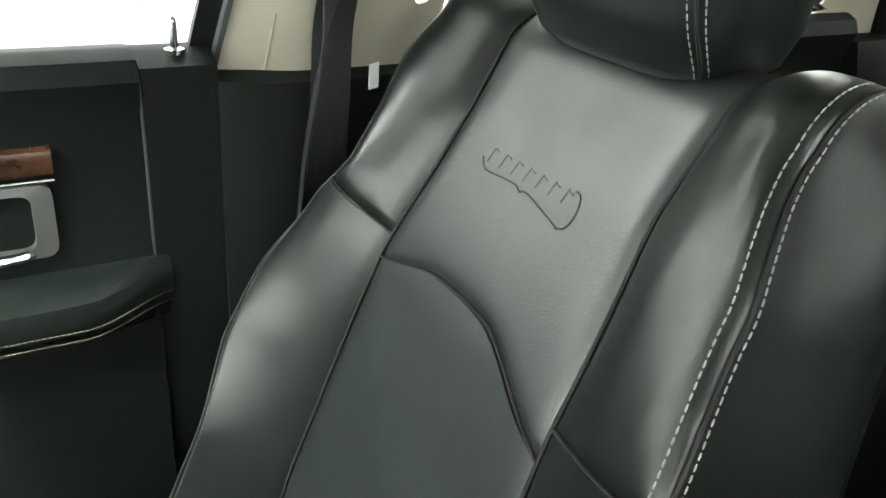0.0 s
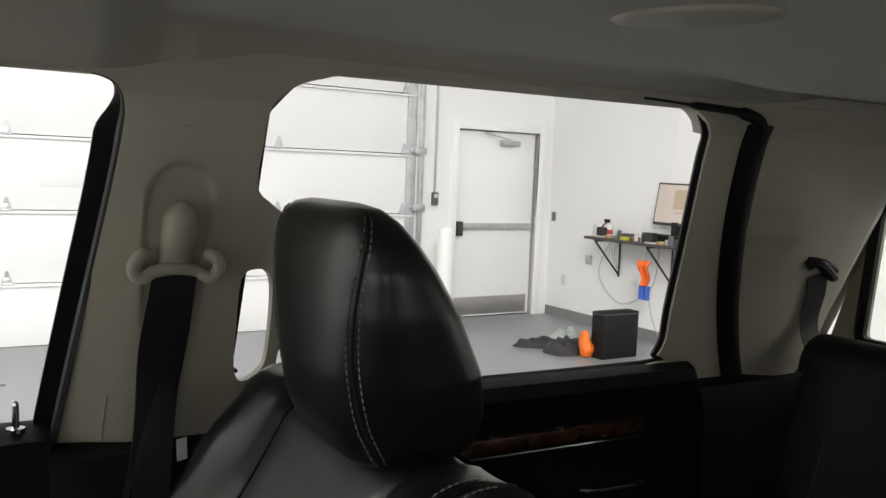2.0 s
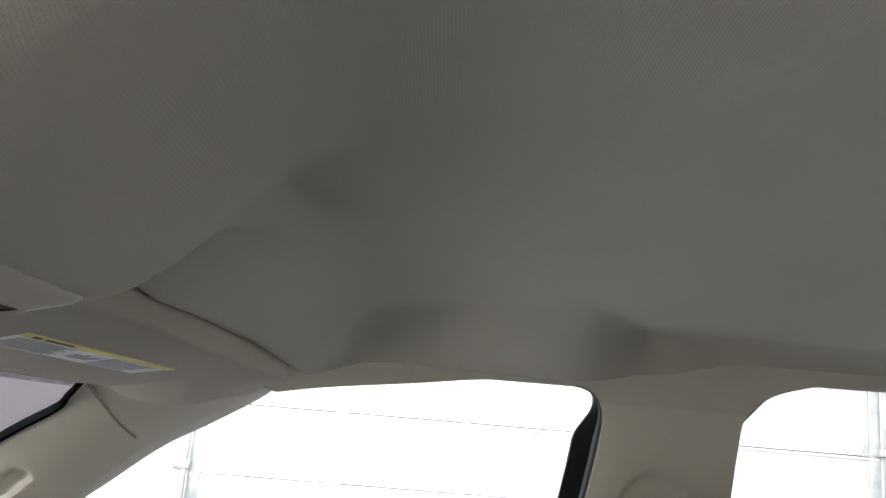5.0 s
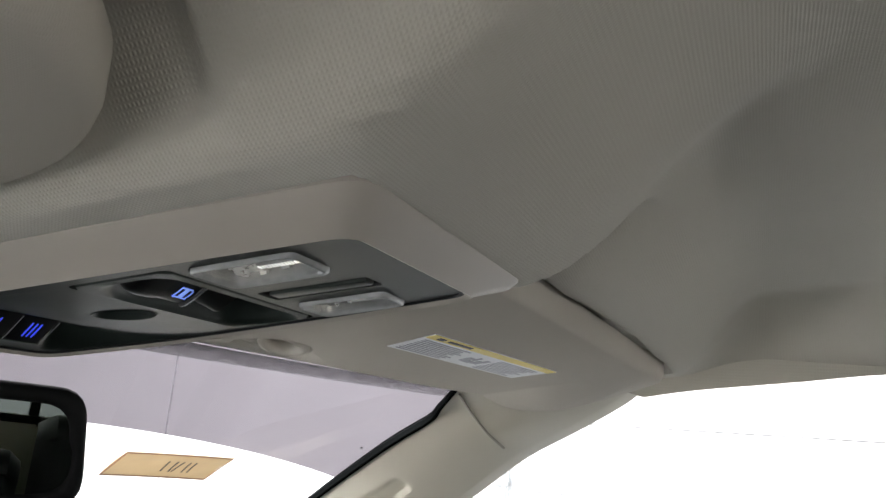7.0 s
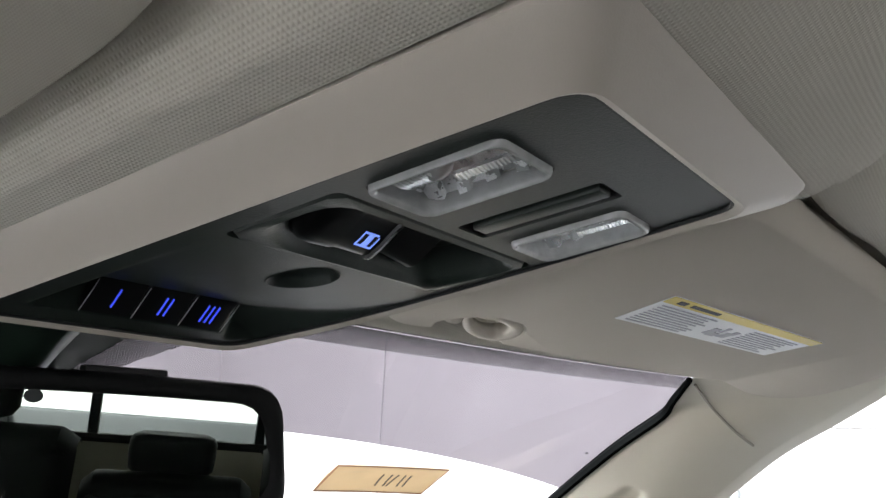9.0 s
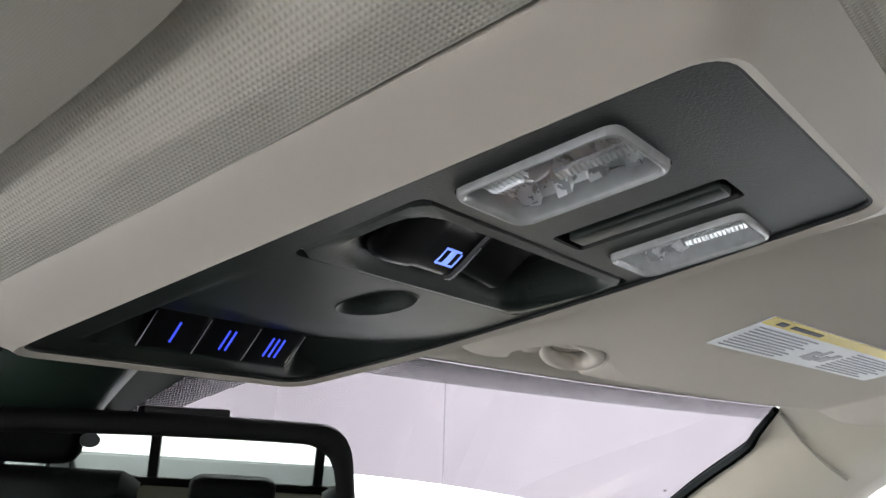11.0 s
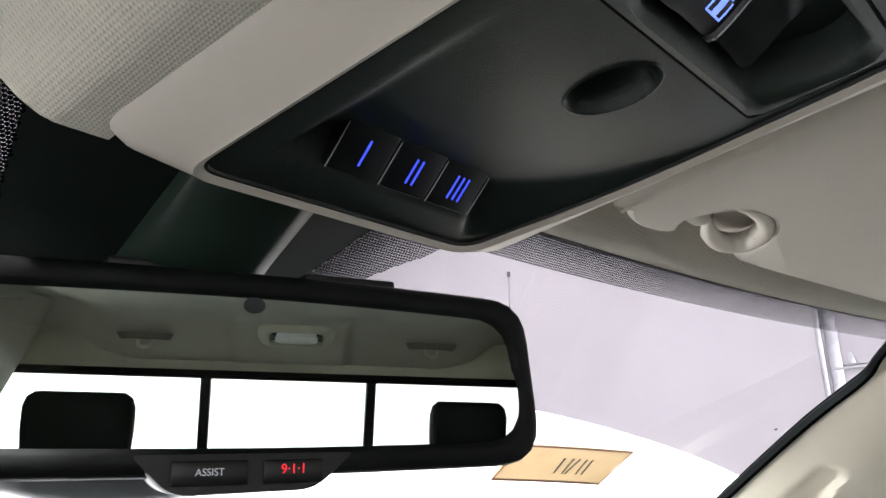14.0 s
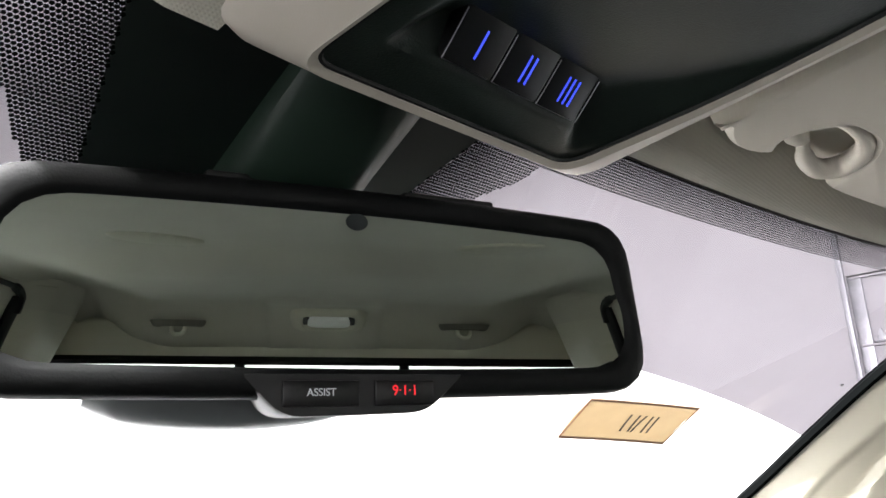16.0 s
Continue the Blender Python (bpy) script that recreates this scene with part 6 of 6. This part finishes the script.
# ---- door furniture ----
for y0, y1, z0, z1 in ((0.343, 1.0, 1.172, 1.203), (-0.80, -0.30, 1.178, 1.206)):
    part("wood_strip", loft([[(0.812, y, z0), (0.803, y, z0 + 0.003), (0.800, y, (z0 + z1) / 2), (0.803, y, z1 - 0.003), (0.812, y, z1)] for y in steps(y0, y1, 6)]), WOOD, truck, "dark brown wood-grain door strip")
    part("chrome_strip", tube([(0.804, y, z0 - 0.004) for y in steps(y0, y1, 6)], 0.0022, 8), CHROME, truck, "thin bright metal strip")
loop = rounded([(0.347, 1.165), (0.62, 1.165), (0.62, 1.082), (0.347, 1.082)], 0.016)
inner_l = rounded([(0.368, 1.155), (0.60, 1.155), (0.60, 1.092), (0.368, 1.092)], 0.014)
part("handle_surround", loft([[(x, p[0], p[1]) for p in l] for x, l in ((0.815, loop), (0.803, loop), (0.801, inner_l), (0.83, inner_l))], False), surface("grey_door_trim", (0.06, 0.062, 0.06), 0.35), truck, "satin grey handle surround")
part("handle_pocket", block(0.828, 0.834, 0.36, 0.61, 1.085, 1.16), GLOSS, truck)
part("door_handle", tube(spline([(0.806, 0.373, 1.088), (0.800, 0.40, 1.086), (0.798, 0.5, 1.087), (0.806, 0.6, 1.090)], 4), 0.006, 8), CHROME, truck, "bright metal inside door handle")
arm_rings = []
for y in steps(0.232, 1.10, 20):
    k = smoothstep(0.225, 0.34, y)
    dx = 0.012 + 0.055 * k
    arm_rings.append([(0.818, y, 1.062), (0.815 - dx * 0.5, y, 1.062 - 0.004 * k), (0.815 - dx, y, 1.046), (0.815 - dx - 0.004, y, 1.024), (0.815 - dx + 0.004, y, 1.006), (0.815 - dx * 0.6, y, 0.985), (0.818, y, 0.96)])
armrest = part("armrest", loft(arm_rings), LEATHER, truck, "padded black armrest with two stitch rows")
for dz, ddx in ((1.018, 0.0048), (1.004, 0.0)):
    cv = [Vector((0.815 - (0.012 + 0.055 * smoothstep(0.225, 0.34, y)) - ddx, y, dz)) for y in steps(0.235, 1.0, 60)]
    part("stitching", stitch_row(cv, 0.006, 0.0045, 0.0006), surface("armrest_thread", (0.22, 0.20, 0.16), 0.7), armrest)
part("rear_armrest", loft([[(0.818, y, 1.05), (0.78, y, 1.045), (0.757, y, 1.03), (0.757, y, 1.0), (0.79, y, 0.97), (0.818, y, 0.96)] for y in steps(-0.85, -0.25, 8)]), LEATHER, truck)
part("rear_door_handle", tube(spline([(0.806, -0.80, 1.092), (0.798, -0.78, 1.089), (0.798, -0.70, 1.089), (0.806, -0.66, 1.092)], 4), 0.006, 8), CHROME, truck)
pin = loft([[(0.838 + r * math.cos(a), 0.204 + r * math.sin(a), z) for a in steps(0, 5.7, 11)] for r, z in ((0.011, 1.284), (0.011, 1.289), (0.0045, 1.291), (0.0042, 1.318), (0.0036, 1.322), (0.002, 1.324))])
part("lock_knob", pin, CHROME, truck, "small metal door lock knob")
part("seam_strip", block(0.8105, 0.8135, 0.2477, 0.2497, 1.05, 1.262), GREY_RUBBER, truck, "thin pale gap strip on the door edge")
for k, (y0, y1, z) in enumerate(((0.215, 0.232, 1.345), (0.236, 0.26, 1.344), (0.222, 0.25, 1.335))):
    part("glass_print", grid(lambda a, b: Vector((side_x(z) + 0.028, y0 + (y1 - y0) * a, z - 0.0020 * b)), 1, 1), surface("pale_glass_print", (0.5, 0.5, 0.51), 0.6), truck, "small grey print on the side glass", False)

# ---- roof furniture ----
dome = thing("dome_lamp", "rear dome lamp with clear lens in a beige pod", "ceiling lamp", at=(0.01, -1.20, roof_z(0, -1.2)))
dv = Vector((0.01, -1.20, roof_z(0, -1.2)))
DINV = Matrix.Translation(-dv)
po = [Vector(p) for p in rounded([(-0.088, -0.042), (0.088, -0.042), (0.088, 0.042), (-0.088, 0.042)], 0.034, 7)]


def roofp(x, y, down):
    return Vector((0.01 + x, -1.20 + y, roof_z(0.01 + x, -1.20 + y) - down))


part("housing", place(loft([[roofp(p.x, p.y, d) for p in scaled(po, k)] for k, d in ((1.14, -0.002), (1.08, 0.010), (0.97, 0.016), (0.80, 0.016), (0.76, 0.008))]), DINV), BEIGE, dome)
part("lens", place(loft([[roofp(p.x, p.y, d) for p in scaled([Vector((q.x * 0.62, q.y * 0.42)) for q in po], k)] for k, d in ((1.0, 0.008), (1.0, 0.0185), (0.9, 0.020))]), DINV), surface("dome_lens", (0.9, 0.9, 0.88), 0.1), dome, "clear ribbed lamp lens")
for x in (-0.058, 0.058):
    part("switch", place(loft([[roofp(x + p.x * 0.10, p.y * 0.35, d) for p in po] for d in (0.006, 0.0135)]), DINV), GLOSS, dome)
for s in (1, -1):
    hv = Vector((s * 0.375, -1.255, roof_z(0.375, -1.255)))
    hook = thing("coat_hook", "beige coat hook in a round recess of the headliner", "coat hook", "coat hooks", at=hv)
    # plate coloured darker than the beige trim, for the shade inside the recess
    part("plate", loft([[(0.058 * math.cos(a) * k, 0.036 * math.sin(a) * k, -d) for a in steps(0, 5.98, 19)] for k, d in ((1.25, -0.006), (1.10, 0.009), (1.0, 0.011), (0.86, 0.002), (0.5, -0.001))]), surface("hook_recess_shade", (0.16, 0.15, 0.125), 0.8), hook)
    part("prong", tube(spline([(-0.016, -0.004, 0.0), (-0.016, 0.004, -0.020), (-0.008, 0.016, -0.030), (0.008, 0.016, -0.030), (0.016, 0.004, -0.020), (0.016, -0.004, 0.0)], 5), 0.0055, 8), BEIGE, hook)
for s in (1, -1):
    gv = Vector((s * 0.275, -0.345, roof_z(0.275, -0.345)))
    lampc = [(0.078 * math.cos(a), 0.046 * math.sin(a)) for a in steps(0, 6.08, 31)]
    rot = Matrix.Rotation(s * 0.6, 4, "Z")
    bm = loft([[Vector((x * k, y * k, -d)) for x, y in lampc] for k, d in ((1.05, -0.010), (1.0, 0.001), (0.95, 0.0038), (0.80, 0.0052), (0.45, 0.0060), (0.1, 0.0062))])
    ob = solo("roof_pod", place(bm, Matrix.Translation(gv) @ rot), BEIGE, "flat oval beige cover on the headliner", "roof cover", group="roof covers")

# ---- dashboard, hood and pickup bed, mostly out of sight ----
part("dashboard", grid(lambda a, b: Vector((-0.80 + 1.6 * a, 0.80 + 0.62 * b, 1.13 + 0.05 * math.sin(b * 3.14) - 0.55 * (1 - smoothstep(0.0, 0.12, b)))), 16, 16), DOORTRIM, truck, "black grained dashboard top")
part("firewall", block(-0.86, 0.86, 1.40, 1.44, 0.56, 1.22), DOORTRIM, truck)
part("hood", thicken(grid(lambda a, b: Vector((-0.92 + 1.84 * a, 1.38 + 1.25 * b, 1.20 - 0.05 * b - 0.10 * abs(2 * a - 1) ** 3)), 20, 12), lambda c: c - Vector((0, 0, 0.01))), SHELL, truck)
part("fender", block(0.80, 0.95, 1.16, 1.38, 0.62, 1.15, 0.03), SHELL, truck)
part("fender", block(-0.95, -0.80, 1.16, 1.38, 0.62, 1.15, 0.03), SHELL, truck)
part("antenna", tube([(0.823, 1.240, 1.13), (0.820, 1.228, 1.5), (0.816, 1.212, 1.874)], [0.0025, 0.0012, 0.0010], 6), surface("antenna_steel", (0.3, 0.3, 0.31), 0.4, 0.3), truck, "thin dark radio antenna mast")
part("antenna_tip", tube([(0.816, 1.212, 1.872), (0.816, 1.212, 1.879)], 0.0028, 8), surface("antenna_knob", (0.08, 0.08, 0.09), 0.4), truck)
BEDMAT = surface("bed_liner", (0.06, 0.063, 0.066), 0.6, grain=0.3, grain_scale=120)
part("bed_floor", block(-0.80, 0.80, -3.2, -1.52, 0.80, 0.85), BEDMAT, truck)
part("tailgate", block(-0.80, 0.80, -3.26, -3.2, 0.80, 1.15, 0.012), BEDMAT, truck, "dark tailgate seen through the back window")
for s in (1, -1):
    part("bed_side", block(min(s * 0.80, s * 0.95), max(s * 0.80, s * 0.95), -3.26, -1.50, 0.62, 1.17, 0.015), BEDMAT, truck)
part("bed_front", block(-0.80, 0.80, -1.56, -1.50, 0.80, 1.18, 0.01), BEDMAT, truck)
for s in (1, -1):
    part("quarter_trim", loft([[(s * x, y, z) for x, z in ((0.80, 1.25), (0.785, 1.20), (0.78, 0.6), (0.88, 0.6), (0.88, 1.25))] for y in (-1.41, -0.925)]), DOORTRIM, truck)
WHEEL = surface("tyre_rubber", (0.02, 0.02, 0.02), 0.8)
for wx in (-0.86, 0.86):
    for wy in (2.05, -2.35):
        part("wheel", loft([[(wx + dx, wy + r * math.cos(a), 0.40 + r * math.sin(a)) for a in steps(0, 6.0868, 31)] for dx, r in ((-0.12, 0.26), (-0.13, 0.36), (-0.10, 0.40), (0.10, 0.40), (0.13, 0.36), (0.12, 0.26))]), WHEEL, truck)
part("frame_rail", block(-0.5, 0.5, -3.2, 2.6, 0.40, 0.56, 0.02), BEDMAT, truck)
for wy in (2.05, -2.35):
    part("axle", tube([(-0.86, wy, 0.40), (0.86, wy, 0.40)], 0.05, 10), BEDMAT, truck)
